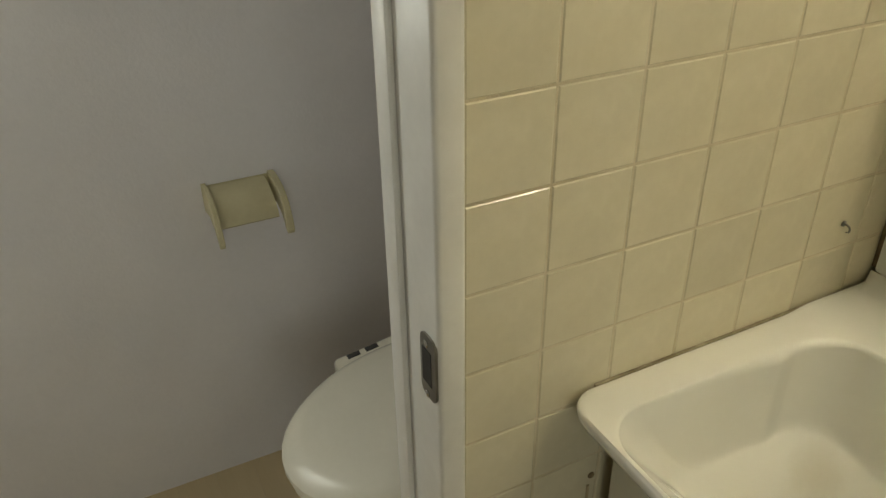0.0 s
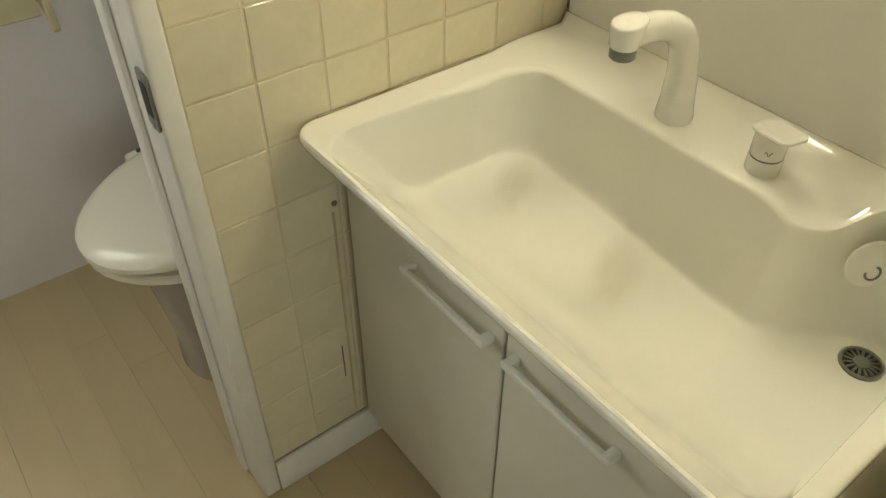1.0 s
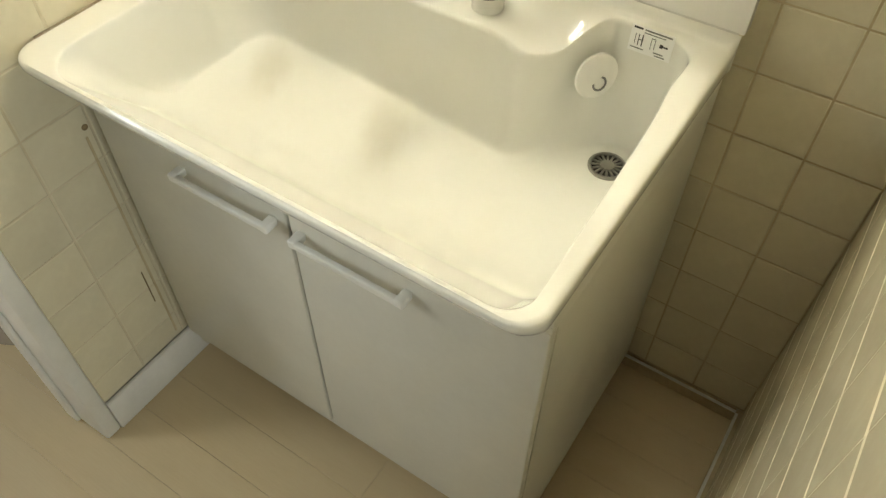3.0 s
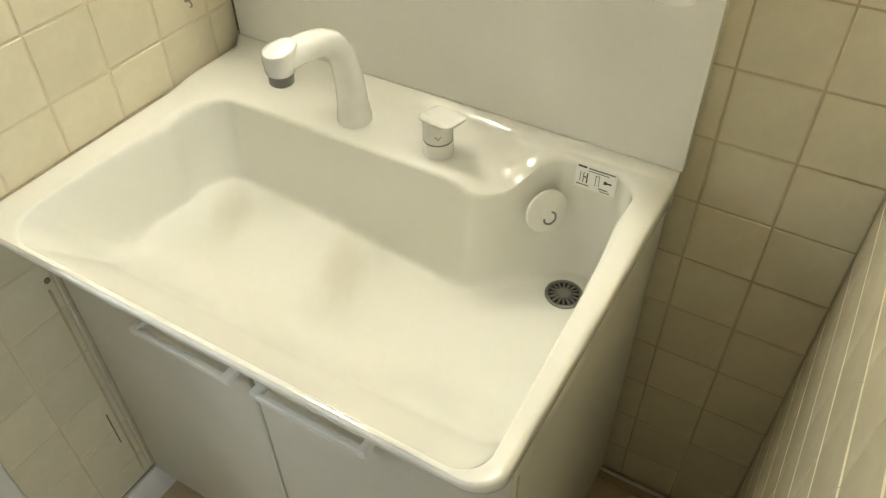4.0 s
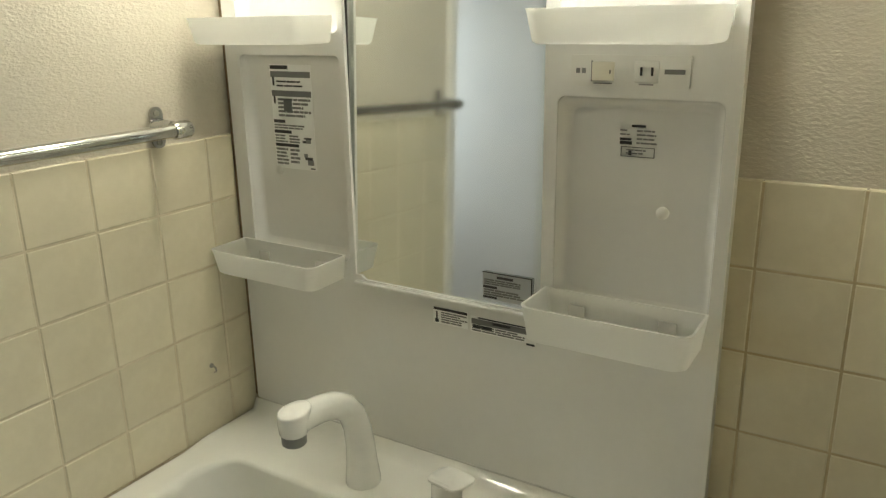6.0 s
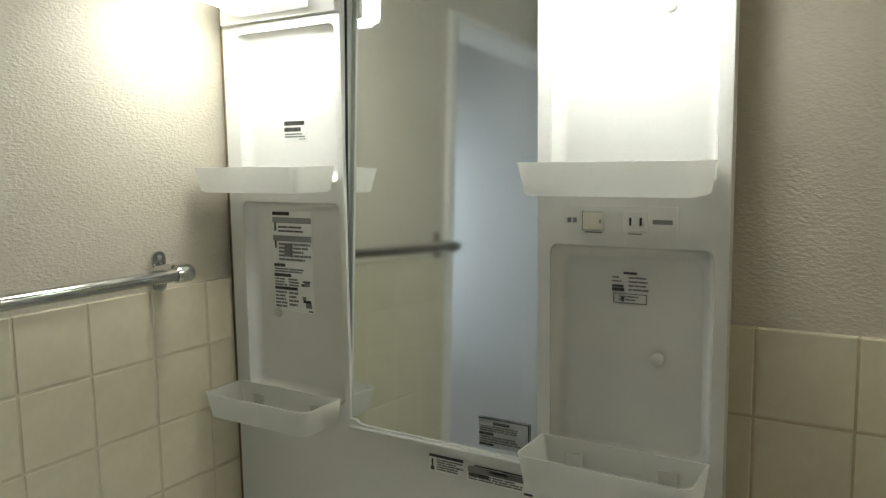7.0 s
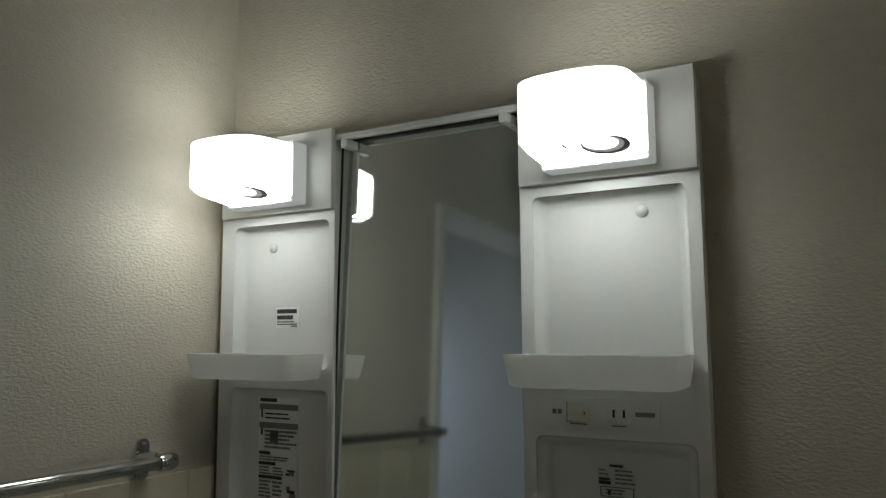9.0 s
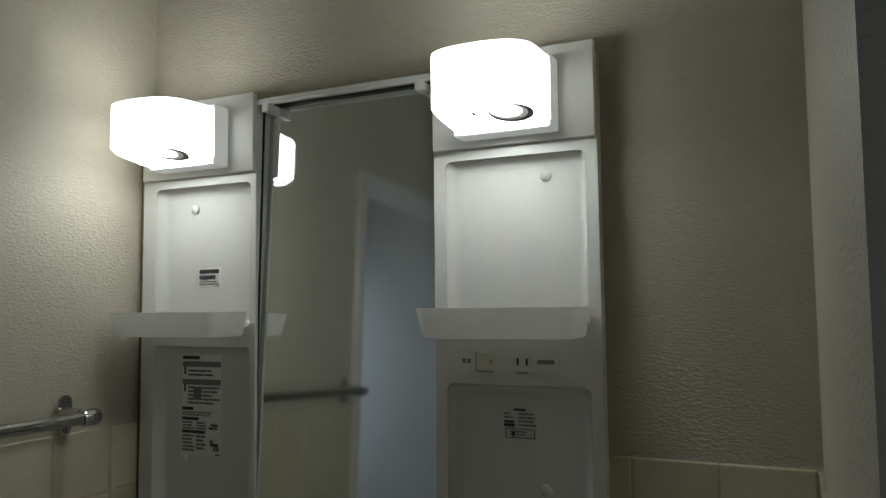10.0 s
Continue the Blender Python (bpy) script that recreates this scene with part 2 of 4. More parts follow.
tagged(wall_east, "short side wall with cream tiles and wallpaper", "wall", kind="structure")
wall_toilet_west = part("wall_toilet_west", boxes((-0.98, -0.86, -1.20, 0.12, 0, CEILING), (-0.98, -0.86, -2.2, -1.57, 0, CEILING), (-0.98, -0.86, -1.57, -1.20, 0, 0.95), (-0.98, -0.86, -1.57, -1.20, 1.65, CEILING)), TOILET_PAPER_WALL, smooth=False)
tagged(wall_toilet_west, "white papered toilet wall in cool daylight", "wall", kind="structure")
toilet_lining = part("wall_toilet_lining", boxes((-0.86, -0.112, -0.004, 0.006, 0, CEILING), (-0.116, -0.112, -0.66, -0.004, 0, CEILING), (-0.86, -0.112, -1.70, -1.60, 0, CEILING)), TOILET_PAPER_WALL, smooth=False)
tagged(toilet_lining, "white papered lining of the toilet room", "wall", kind="structure")
# made-up walls out of view; dim brown keeps the light they return low
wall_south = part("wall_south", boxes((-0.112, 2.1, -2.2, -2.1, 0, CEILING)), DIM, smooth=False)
tagged(wall_south, "unseen dim brown wall added to close the next room", "wall", kind="structure")
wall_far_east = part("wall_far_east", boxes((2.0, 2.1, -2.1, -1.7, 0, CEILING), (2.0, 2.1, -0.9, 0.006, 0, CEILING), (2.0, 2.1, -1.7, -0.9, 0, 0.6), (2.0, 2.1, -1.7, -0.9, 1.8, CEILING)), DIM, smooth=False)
tagged(wall_far_east, "unseen dim brown side wall added to close the next room", "wall", kind="structure")

# toilet window: out of view, added as an opening for the daylight lamp
win = thing("window_1", (-0.92, -1.385, 0.95), "unseen frosted window in a white frame, added to light the toilet", "window", kind="structure")
for d in ((-0.94, -0.90, -1.57, -1.545, 0.95, 1.65), (-0.94, -0.90, -1.225, -1.20, 0.95, 1.65), (-0.94, -0.90, -1.545, -1.225, 0.95, 0.98), (-0.94, -0.90, -1.545, -1.225, 1.62, 1.65), (-0.935, -0.905, -1.40, -1.37, 0.98, 1.62)):
    piece("window_frame", boxes(d, bevel=0.003), PAINT, win)
for y0, y1 in ((-1.545, -1.40), (-1.37, -1.225)):
    pane = piece("pane", boxes((-0.923, -0.917, y0, y1, 0.98, 1.62)), GLASS, win)
    pane.visible_shadow = False

# unseen window, added round the fill lamp in the next room
win_b = thing("window_2", (2.05, -1.3, 0.6), "unseen frosted window in a white frame, added in the next room for fill", "window", kind="structure")
for d in ((2.03, 2.07, -1.70, -1.67, 0.6, 1.8), (2.03, 2.07, -0.93, -0.90, 0.6, 1.8), (2.03, 2.07, -1.67, -0.93, 0.6, 0.63), (2.03, 2.07, -1.67, -0.93, 1.77, 1.8), (2.035, 2.065, -1.315, -1.285, 0.63, 1.77)):
    piece("window_frame", boxes(d, bevel=0.003), PAINT, win_b)
for y0, y1 in ((-1.67, -1.315), (-1.285, -0.93)):
    pane = piece("pane", boxes((2.047, 2.053, y0, y1, 0.63, 1.77)), GLASS, win_b)
    pane.visible_shadow = False

# grout beds, just behind the tile faces; the side wall's is paler, with sheen in its colour
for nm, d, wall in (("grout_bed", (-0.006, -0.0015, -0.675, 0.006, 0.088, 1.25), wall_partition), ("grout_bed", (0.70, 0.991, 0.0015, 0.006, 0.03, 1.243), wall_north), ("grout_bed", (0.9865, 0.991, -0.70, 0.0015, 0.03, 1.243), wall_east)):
    part(nm, boxes(d), GROUT_SHEEN if wall is wall_east else GROUT_MID if wall is wall_partition else GROUT, wall, smooth=False)

# baseboards
tagged(part("baseboard", boxes((-0.002, 0.008, -0.674, -0.02, 0, 0.086), bevel=0.002), PAINT), "white painted baseboard along the tiled partition", "baseboard", kind="structure")
tagged(part("baseboard", boxes((0.70, 0.972, -0.010, 0.001, 0, 0.030), bevel=0.001), GROUT), "low tan floor trim in the gap beside the vanity", "baseboard", kind="structure")
tagged(part("baseboard", boxes((0.974, 0.9865, -0.69, 0.001, 0, 0.030), bevel=0.001), GROUT), "low tan floor trim under the side wall", "baseboard", kind="structure")

tagged(part("trim", boxes((0.70, 0.972, -0.0115, -0.006, 0.0305, 0.0345), bevel=0.001), PAINT), "thin white sealant bead on the floor trim", "sealant", kind="structure")
tagged(part("trim", boxes((0.9725, 0.978, -0.69, -0.0115, 0.0305, 0.0345), bevel=0.001), PAINT), "thin white sealant bead on the floor trim", "sealant", kind="structure")

# toilet door frame: lining, rebate strip, head, far jamb, strike plate
door_frame = thing("door_frame", (-0.06, -0.69, 0.0), "white gloss painted toilet door frame with a steel strike plate", "door frame", kind="structure")
piece("jamb", boxes((-0.116, 0.006, -0.706, -0.674, 0.0, 1.818), bevel=0.006, seg=3), PAINT, door_frame)
piece("stop", boxes((-0.102, -0.070, -0.714, -0.7055, 0.004, 1.800), bevel=0.003), PAINT, door_frame)
piece("jamb", boxes((-0.125, 0.006, -1.50, -1.468, 0.0, 1.818), bevel=0.004, seg=3), PAINT, door_frame)
piece("head", boxes((-0.125, 0.006, -1.468, -0.706, 1.800, 1.818), bevel=0.004, seg=3), PAINT, door_frame)
strike = piece("strike_plate", rings([[(x, y, z) for x, z in round_rect(-0.032, 0.003, 0.828, 0.908, 0.010)] for y in (-0.7055, -0.7085)]), STEEL, door_frame, "worn steel strike plate")
for d in ((-0.0265, -0.0065, -0.7092, -0.7080, 0.846, 0.890),):
    part("latch_hole", boxes(d), BLACK, strike)
for z in (0.832, 0.898):
    part("screw", lathe(((0.0045, -0.7086), (0.0045, -0.7096), (0.003, -0.7100)), (-0.0165, 0, z), 12, 'y'), CHROME, strike)


# ---- vanity cabinet ----
cabinet = thing("vanity_cabinet", (0.39, -0.24, 0.0), "white two-door laminate vanity cabinet under the basin", "cabinet")
for x0, x1 in ((0.026, 0.042), (0.7395, 0.746)):
    piece("side_panel", boxes((x0, x1, -0.4635, -0.012, 0.055, 0.690), (x0, x1, -0.4785, -0.012, 0.6905, 0.7415)), BOARD, cabinet)
piece("apron", boxes((0.027, 0.746, -0.4805, -0.4788, 0.6925, 0.7035), bevel=0.001), BOARD, cabinet)
piece("bottom_panel", boxes((0.042, 0.730, -0.460, -0.012, 0.055, 0.075)), BOARD, cabinet)
piece("back_panel", boxes((0.042, 0.730, -0.020, -0.012, 0.075, 0.57)), BOARD, cabinet)
piece("front_rail", boxes((0.042, 0.730, -0.4605, -0.450, 0.590, 0.630)), BOARD, cabinet)
piece("kick_board", boxes((0.034, 0.738, -0.415, -0.40, 0.0, 0.056)), BOARD, cabinet)
for x0, x1 in ((0.027, 0.3775), (0.3835, 0.746)):
    door = piece("door", boxes((x0, x1, -0.480, -0.4665, 0.112, 0.690), bevel=0.0025, seg=3), BOARD, cabinet)
    h0 = x1 - 0.188 if x0 < 0.1 else x0 + 0.014
    h1 = h0 + 0.174
    # handle: flat bow on two feet
    part("handle", boxes((h0 + 0.010, h1 - 0.010, -0.502, -0.493, 0.625, 0.636), (h0, h0 + 0.013, -0.502, -0.4800, 0.624, 0.637), (h1 - 0.013, h1, -0.502, -0.4800, 0.624, 0.637), bevel=0.0025, seg=3), PLASTIC, door, "white plastic bow handle")


# ---- basin: one moulded bowl with a tap deck at the back ----
def outline(n_side=44):
    """Outer edge of the basin, the bowl's edge and the floor's edge, matched run by run."""
    outer, inner, base = [], [], []

    def run(n, *ends):
        for k in range(n):
            t = k / n
            for lp, (ax, ay, bx, by) in zip((outer, inner, base), ends):
                lp.append((ax + (bx - ax) * t, ay + (by - ay) * t))

    def arc(lp, n, cx, cy, r, a0):
        for k in range(n):
            a = radians(a0 + 90 * k / n)
            lp.append((cx + r * math.cos(a), cy + r * math.sin(a)))
    # left side, from the back to the front
    run(n_side, (0.004, -0.085, 0.004, -0.507), (0.055, -0.222, 0.055, -0.483), (0.078, -0.250, 0.076, -0.346))
    for lp, c in ((outer, (0.044, -0.507, 0.040)), (inner, (0.113, -0.483, 0.058)), (base, (0.106, -0.346, 0.030))):
        arc(lp, 14, *c, 180)
    run(n_side, (0.044, -0.547, 0.718, -0.547), (0.113, -0.541, 0.700, -0.541), (0.106, -0.376, 0.640, -0.322))
    for lp, c in ((outer, (0.718, -0.511, 0.036)), (inner, (0.700, -0.507, 0.034)), (base, (0.640, -0.272, 0.050))):
        arc(lp, 14, *c, 270)
    run(n_side, (0.754, -0.511, 0.754, -0.085), (0.734, -0.507, 0.719, -0.092), (0.690, -0.272, 0.690, -0.128))
    # back right corner
    for k in range(14):
        outer.append((0.754, -0.085 + 0.055 * min(1.0, k / 7)) if k <= 7 else (0.754 - 0.055 * (k - 7) / 7, -0.030))
    arc(inner, 14, 0.677, -0.092, 0.042, 0)
    arc(base, 14, 0.645, -0.128, 0.045, 0)
    # back, from right to left: the bowl's edge swings forward round the tap deck
    n_back = 96
    for k in range(n_back):
        t = k / n_back
        outer.append((0.699 - t * 0.640, -0.030))
        x = 0.677 - t * 0.562
        inner.append((x, -0.050 - 0.112 * smooth01((0.610 - x) / 0.092)))
        bx = 0.645 - t * 0.512
        base.append((bx, -0.083 - 0.112 * smooth01((0.628 - bx) / 0.085)))
    # back left corner
    for k in range(14):
        outer.append((0.059 - 0.055 * k / 7, -0.030) if k <= 7 else (0.004, -0.030 - 0.055 * (k - 7) / 7))
    arc(inner, 14, 0.115, -0.222, 0.060, 90)
    arc(base, 14, 0.133, -0.250, 0.055, 90)
    return outer, inner, base


def deck_z(x, y):
    z = 0.776 + 0.006 * smooth01((y + 0.20) / 0.06)
    z += 0.0148 * smooth01((y + 0.042) / 0.012) ** 2
    dip = math.exp(-((x - 0.556) / 0.046) ** 2)
    if y > -0.25:
        z -= 0.031 * dip * smooth01((-0.050 - y) / 0.075)
    return z


def bowl_floor(x, y):
    return 0.636 - 0.052 * smooth01((x - 0.02) / 0.70)


def build_basin():
    outer, inner, base = outline()
    n = len(outer)

    def normals(pts):
        out = []
        for i in range(n):
            ax, ay = pts[i - 3]
            bx, by = pts[(i + 3) % n]
            d = math.hypot(bx - ax, by - ay)
            out.append((-(by - ay) / d, (bx - ax) / d))   # inward for a counter-clockwise run
        return out
    no = normals(outer)
    loops = []
    # underside, skirt and rounded rim
    for inset, z in ((0.026, 0.744), (0.0255, 0.744), (0.025, 0.744), (0.023, 0.744), (0.019, 0.7445), (0.014, 0.746), (0.010, 0.748), (0.005, 0.757), (0.001, 0.767), (0.0004, 0.7740), (0.0016, 0.7765), (0.004, 0.7777)):
        lp = []
        for i in range(n):
            x, y = outer[i]
            back = y > -0.0301
            k = 0 if back else inset if z > 0.77 else inset * (0.10 + 0.90 * max(0.0, no[i][1]))
            zz = z
            if z > 0.75:
                zz = z + (deck_z(x, y) - 0.7785) * smooth01((z - 0.75) / 0.0275)
            lp.append((x + no[i][0] * k, y + no[i][1] * k, zz))
        loops.append(lp)
    # deck between rim and bowl
    for t in (0.12, 0.24, 0.36, 0.48, 0.6, 0.72, 0.82, 0.9, 0.96):
        lp = []
        for i in range(n):
            ox, oy = loops[11][i][:2]
            ix, iy = inner[i]
            x, y = ox + (ix - ox) * t, oy + (iy - oy) * t
            lp.append((x, y, deck_z(x, y)))
        loops.append(lp)
    # rounded lip, then wall and cove down to the floor's edge: steep at the back and sides, sloping at the front
    lip = range(6)
    wall = [radians(90 * k / 34) for k in range(35)]
    for k in range(len(lip) + len(wall)):
        lp = []
        for i in range(n):
            ix, iy = inner[i]
            dx, dy = base[i][0] - ix, base[i][1] - iy
            far = math.hypot(dx, dy)
            ease = smooth01((-0.35 - iy) / 0.190)
            r = 0.0075 + 0.007 * smooth01((0.10 - ix) / 0.06) * (1 - ease)
            run0, drop0 = r * (1 - 0.25 * ease), r * (1 - 0.66 * ease)
            top = deck_z(ix, iy) - 0.0003
            if k < len(lip):
                turn = radians(k * (15 - 5.5 * ease))
                go, z = math.sin(turn) * r / far, top - (1 - math.cos(turn)) * r
            else:
                a = wall[k - len(lip)]
                g = (k - len(lip)) / (len(wall) - 1)
                slope = 1.333 * g if g < 0.5 else 1.333 * (g - (g - 0.5) ** 2)
                u = 1 - math.cos(a) ** 0.5
                u, fall = u + (g - u) * ease, math.sin(a) ** 0.5 * (1 - ease) + slope * ease
                go = run0 / far + (1 - run0 / far) * u
                x, y = ix + dx * go, iy + dy * go
                z = top - drop0 + (bowl_floor(x, y) - top + drop0) * min(1.0, fall)
            lp.append((ix + dx * go, iy + dy * go, z))
        loops.append(lp)
    # floor, drawn in towards the middle
    cx, cy = 0.44, -0.31
    last = loops[-1]
    for t in (0.06, 0.14, 0.24, 0.36, 0.5, 0.64, 0.78, 0.9):
        lp = []
        for i in range(n):
            x, y = last[i][0] + (cx - last[i][0]) * t, last[i][1] + (cy - last[i][1]) * t
            lp.append((x, y, bowl_floor(x, y)))
        loops.append(lp)
    return rings(loops, False, True)


basin = thing("washbasin", (0.377, -0.29, 0.742), "wide glossy white basin with a moulded tap deck, on the cabinet", "washbasin")
piece("bowl", build_basin(), CERAMIC, basin, angle=70)

# drain strainer in the back right of the bowl
DX, DY = 0.650, -0.112
DZ = bowl_floor(DX, DY) + 0.001
strainer = piece("drain_strainer", lathe(((0.028, -0.004), (0.028, 0.002), (0.0258, 0.0036), (0.0240, 0.003), (0.0225, 0.0005), (0.0225, -0.004)), (DX, DY, DZ), 32), STEEL, basin, "dark steel slotted drain strainer")
part("well", lathe(((0.0226, -0.002), (0.0226, 0.0004)), (DX, DY, DZ), 32), BLACK, strainer)
part("cup", lathe(((0.010, 0.0005), (0.010, 0.003), (0.006, 0.0042), (0.001, 0.0044)), (DX, DY, DZ), 24), STEEL, strainer)
for k in range(16):
    a = 2 * math.pi * k / 16
    bm = boxes((0.0095, 0.0220, -0.0015, 0.0015, 0.0004, 0.0026))
    bmesh.ops.transform(bm, matrix=Matrix.Translation((DX, DY, DZ)) @ Matrix.Rotation(a, 4, 'Z'), verts=bm.verts)
    part("spoke", bm, STEEL, strainer)

# overflow cover with its hook-shaped grip
cap_m = Matrix.Translation((0.5920, -0.0860, 0.7100)) @ Matrix.Rotation(radians(56), 4, 'Z') @ Matrix.Rotation(radians(80), 4, 'X') @ Matrix.Translation((0, 0, 0.005))
bm = lathe(((0.012, -0.030), (0.012, 0.0), (0.030, 0.0045), (0.0322, 0.0055), (0.0322, 0.0080), (0.0310, 0.0092), (0.001, 0.0098)), (0, 0, 0), 40)
bmesh.ops.transform(bm, matrix=cap_m, verts=bm.verts)
plug = piece("overflow_cover", bm, PLASTIC, basin, "round white plastic overflow cover")
hook = [(0.004 + 0.0095 * math.cos(radians(a)), -0.012 + 0.0095 * math.sin(radians(a)), 0.0095) for a in range(-190, 75, 12)]
bm = tube(hook, [0.0016] * len(hook), 10)
bmesh.ops.transform(bm, matrix=cap_m, verts=bm.verts)
part("hook", bm, INK_PALE, plug, "grey hook-shaped grip")


# ---- tap and lever ----
FX, FY = 0.304, -0.121
tap = thing("faucet", (FX, FY, 0.782), "white gooseneck faucet with a grey nozzle on the basin deck", "faucet")
spine = [(FX, FY, 0.780), (FX, FY, 0.788), (FX, FY - 0.001, 0.812), (FX, FY - 0.003, 0.845), (FX, FY - 0.008, 0.874), (FX, FY - 0.018, 0.899), (FX, FY - 0.034, 0.917), (FX, FY - 0.056, 0.929), (FX, FY - 0.082, 0.936), (FX, FY - 0.106, 0.939), (FX, FY - 0.126, 0.940), (FX, FY - 0.134, 0.940)]
piece("neck", tube(spine, [0.0255, 0.0255, 0.0225, 0.0205, 0.0195, 0.0192, 0.0188, 0.0184, 0.0182, 0.0182, 0.0180, 0.013], 24), TAP, tap)
HY = FY - 0.133
head = []
for inset, low, z in ((0.0030, 0, 0.926), (0.0012, 0, 0.928), (0.0, 0, 0.940), (0.0, 1, 0.9540), (0.0007, 1, 0.9560), (0.0022, 1, 0.9572), (0.0130, 1, 0.9578)):
    # a round nose that runs back into the arm
    lp = []
    for k in range(32):
        a = 2 * math.pi * k / 32
        c, sn = math.cos(a), math.sin(a)
        r = 0.0190 - inset
        lp.append((FX + r * c, HY + r * sn * (1.55 if sn > 0 and low else 1.0), z + (0.0025 * sn if low else 0.0)))
    head.append(lp)
piece("spray_head", rings(head), TAP, tap)
piece("nozzle", lathe(((0.0140, 0.912), (0.0158, 0.914), (0.0160, 0.9265), (0.0140, 0.9275)), (FX, HY, 0), 28), GREY, tap, "grey nozzle ring")
LX, LY = 0.449, -0.128
lever = thing("faucet_lever", (LX, LY, 0.782), "white single-lever mixer control beside the faucet", "faucet lever")
piece("base", lathe(((0.0215, 0.778), (0.0215, 0.800), (0.0205, 0.802)), (LX, LY, 0), 28), TAP, lever)
piece("ring", lathe(((0.0203, 0.8005), (0.0203, 0.8045)), (LX, LY, 0), 28), INK_PALE, lever, "thin grey ring")
piece("cap", lathe(((0.0200, 0.804), (0.0208, 0.8055), (0.0205, 0.828), (0.0170, 0.836), (0.004, 0.838)), (LX, LY, 0), 28), TAP, lever)
pad = [[(x, y, z) for x, y in round_rect(x0, x1, y0, y1, 0.012)] for x0, x1, y0, y1, z in ((-0.017, 0.033, -0.018, 0.018, 0.0), (-0.021, 0.039, -0.021, 0.021, 0.003), (-0.021, 0.039, -0.021, 0.021, 0.006), (-0.018, 0.035, -0.018, 0.018, 0.009))]
bm = rings(pad)
bmesh.ops.transform(bm, matrix=Matrix.Translation((LX, LY, 0.834)) @ Matrix.Rotation(radians(-14), 4, 'Z') @ Matrix.Rotation(radians(-6), 4, 'Y'), verts=bm.verts)
piece("paddle", bm, TAP, lever)
squiggle = [(LX + 0.0213 * math.cos(radians(-72 + 3.2 * k)), LY + 0.0213 * math.sin(radians(-72 + 3.2 * k)), 0.816 + 0.0028 * math.sin(k * 1.1)) for k in range(9)]
piece("mark", tube(squiggle, [0.0006] * 9, 6), INK_PALE, lever, "small grey temperature mark")


# ---- moulded back panel with the mirror ----
P = -0.030          # face of the panel
R0 = -0.012         # back of the bays
panel = thing("mirror_cabinet", (0.385, -0.015, 0.80), "white moulded back panel with open bays and a narrow mirror", "mirror cabinet")


def pierced(loop, holes, y0, y1):
    """A plate with holes, between two depths."""
    bm = bmesh.new()
    for lp in (loop, *holes):
        vs = [bm.verts.new((x, y0, z)) for x, z in lp]
        for i in range(len(vs)):
            bm.edges.new((vs[i], vs[(i + 1) % len(vs)]))
    bmesh.ops.triangle_fill(bm, use_beauty=True, use_dissolve=False, edges=bm.edges[:])
    res = bmesh.ops.extrude_face_region(bm, geom=bm.faces[:])
    for v in (g for g in res["geom"] if isinstance(g, bmesh.types.BMVert)):
        v.co.y = y1
    return bm


BAYS = ((0.037, 0.227, 1.076, 1.372), (0.037, 0.227, 1.402, 1.622), (0.551, 0.742, 1.076, 1.330), (0.551, 0.742, 1.402, 1.622))
mirror_edge = [(0.2375, 1.0585), (0.2470, 1.0585), (0.2520, 1.0545), (0.2560, 1.0525), (0.5080, 1.0525), (0.5120, 1.0545), (0.5170, 1.0585), (0.5340, 1.0585), (0.5340, 1.7385), (0.2375, 1.7385)]
face = piece("face", pierced(round_rect(0.009, 0.757, 0.797, 1.748, 0.003, 2), [round_rect(*b, 0.010, 5) for b in BAYS] + [mirror_edge], P, P + 0.006), PANEL, panel, angle=30)
add_bevel(face, 0.0022, 3)
frame_hole = round_rect(0.2305, 0.5455, 1.046, 1.7435, 0.003, 2)
piece("frame_body", pierced(round_rect(0.009, 0.757, 0.797, 1.748, 0.003, 2), [round_rect(a - 0.0012, b + 0.0012, c - 0.0012, d + 0.0012, 0.010, 5) for a, b, c, d in BAYS] + [frame_hole], P + 0.0055, R0), PANEL, panel, angle=30)
for d in ((0.020, 0.2305, R0, 0.000, 0.80, 1.7465), (0.5455, 0.752, R0, 0.000, 0.80, 1.7465), (0.2305, 0.5455, R0, 0.000, 0.80, 1.046), (0.2305, 0.5455, -0.003, 0.000, 1.046, 1.7465)):
    piece("backing", boxes(d), PANEL, panel, smooth=False)
piece("edge_bead", rings([[(x, y, z) for x, z in round_rect(0.2385, 0.5365, 1.7425, 1.7465, 0.0015, 3)] for y in (P + 0.002, P - 0.002)]), PANEL, panel)


def glass_y(z):
    """Front of the mirror glass: it leans back towards the top."""
    return -0.0274 + 0.0326 * (z - 1.0468)


def leaning(x0, x1, z0, z1, d0, d1):
    """A slab between two depths in front of the glass."""
    bm = bmesh.new()
    for v in box(bm, x0, x1, -d1, -d0, z0, z1):
        v.co.y += glass_y(v.co.z)
    return bm


piece("mirror", leaning(0.2312, 0.5448, 1.0468, 1.7428, -0.0025, 0.0), MIRROR, panel, "clear mirror glass", smooth=False)
for d in ((0.2306, 0.2330, 1.0465, 1.743, 0.0, 0.0015), (0.2360, 0.5400, 1.0468, 1.0500, 0.0, 0.0010), (0.2360, 0.5400, 1.7385, 1.743, 0.0, 0.004)):
    piece("gasket", leaning(*d), BLACK, panel, "black gasket round the mirror", smooth=False)
piece("mirror_lip", boxes((0.238, 0.534, P - 0.007, P + 0.002, 1.0455, 1.0498), bevel=0.0015), PANEL, panel)
for x in (0.256, 0.514):
    piece("clip", boxes((x - 0.0065, x + 0.0065, P - 0.005, glass_y(1.73), 1.725, 1.739), bevel=0.003), PLASTIC, panel, "white plastic mirror clip")
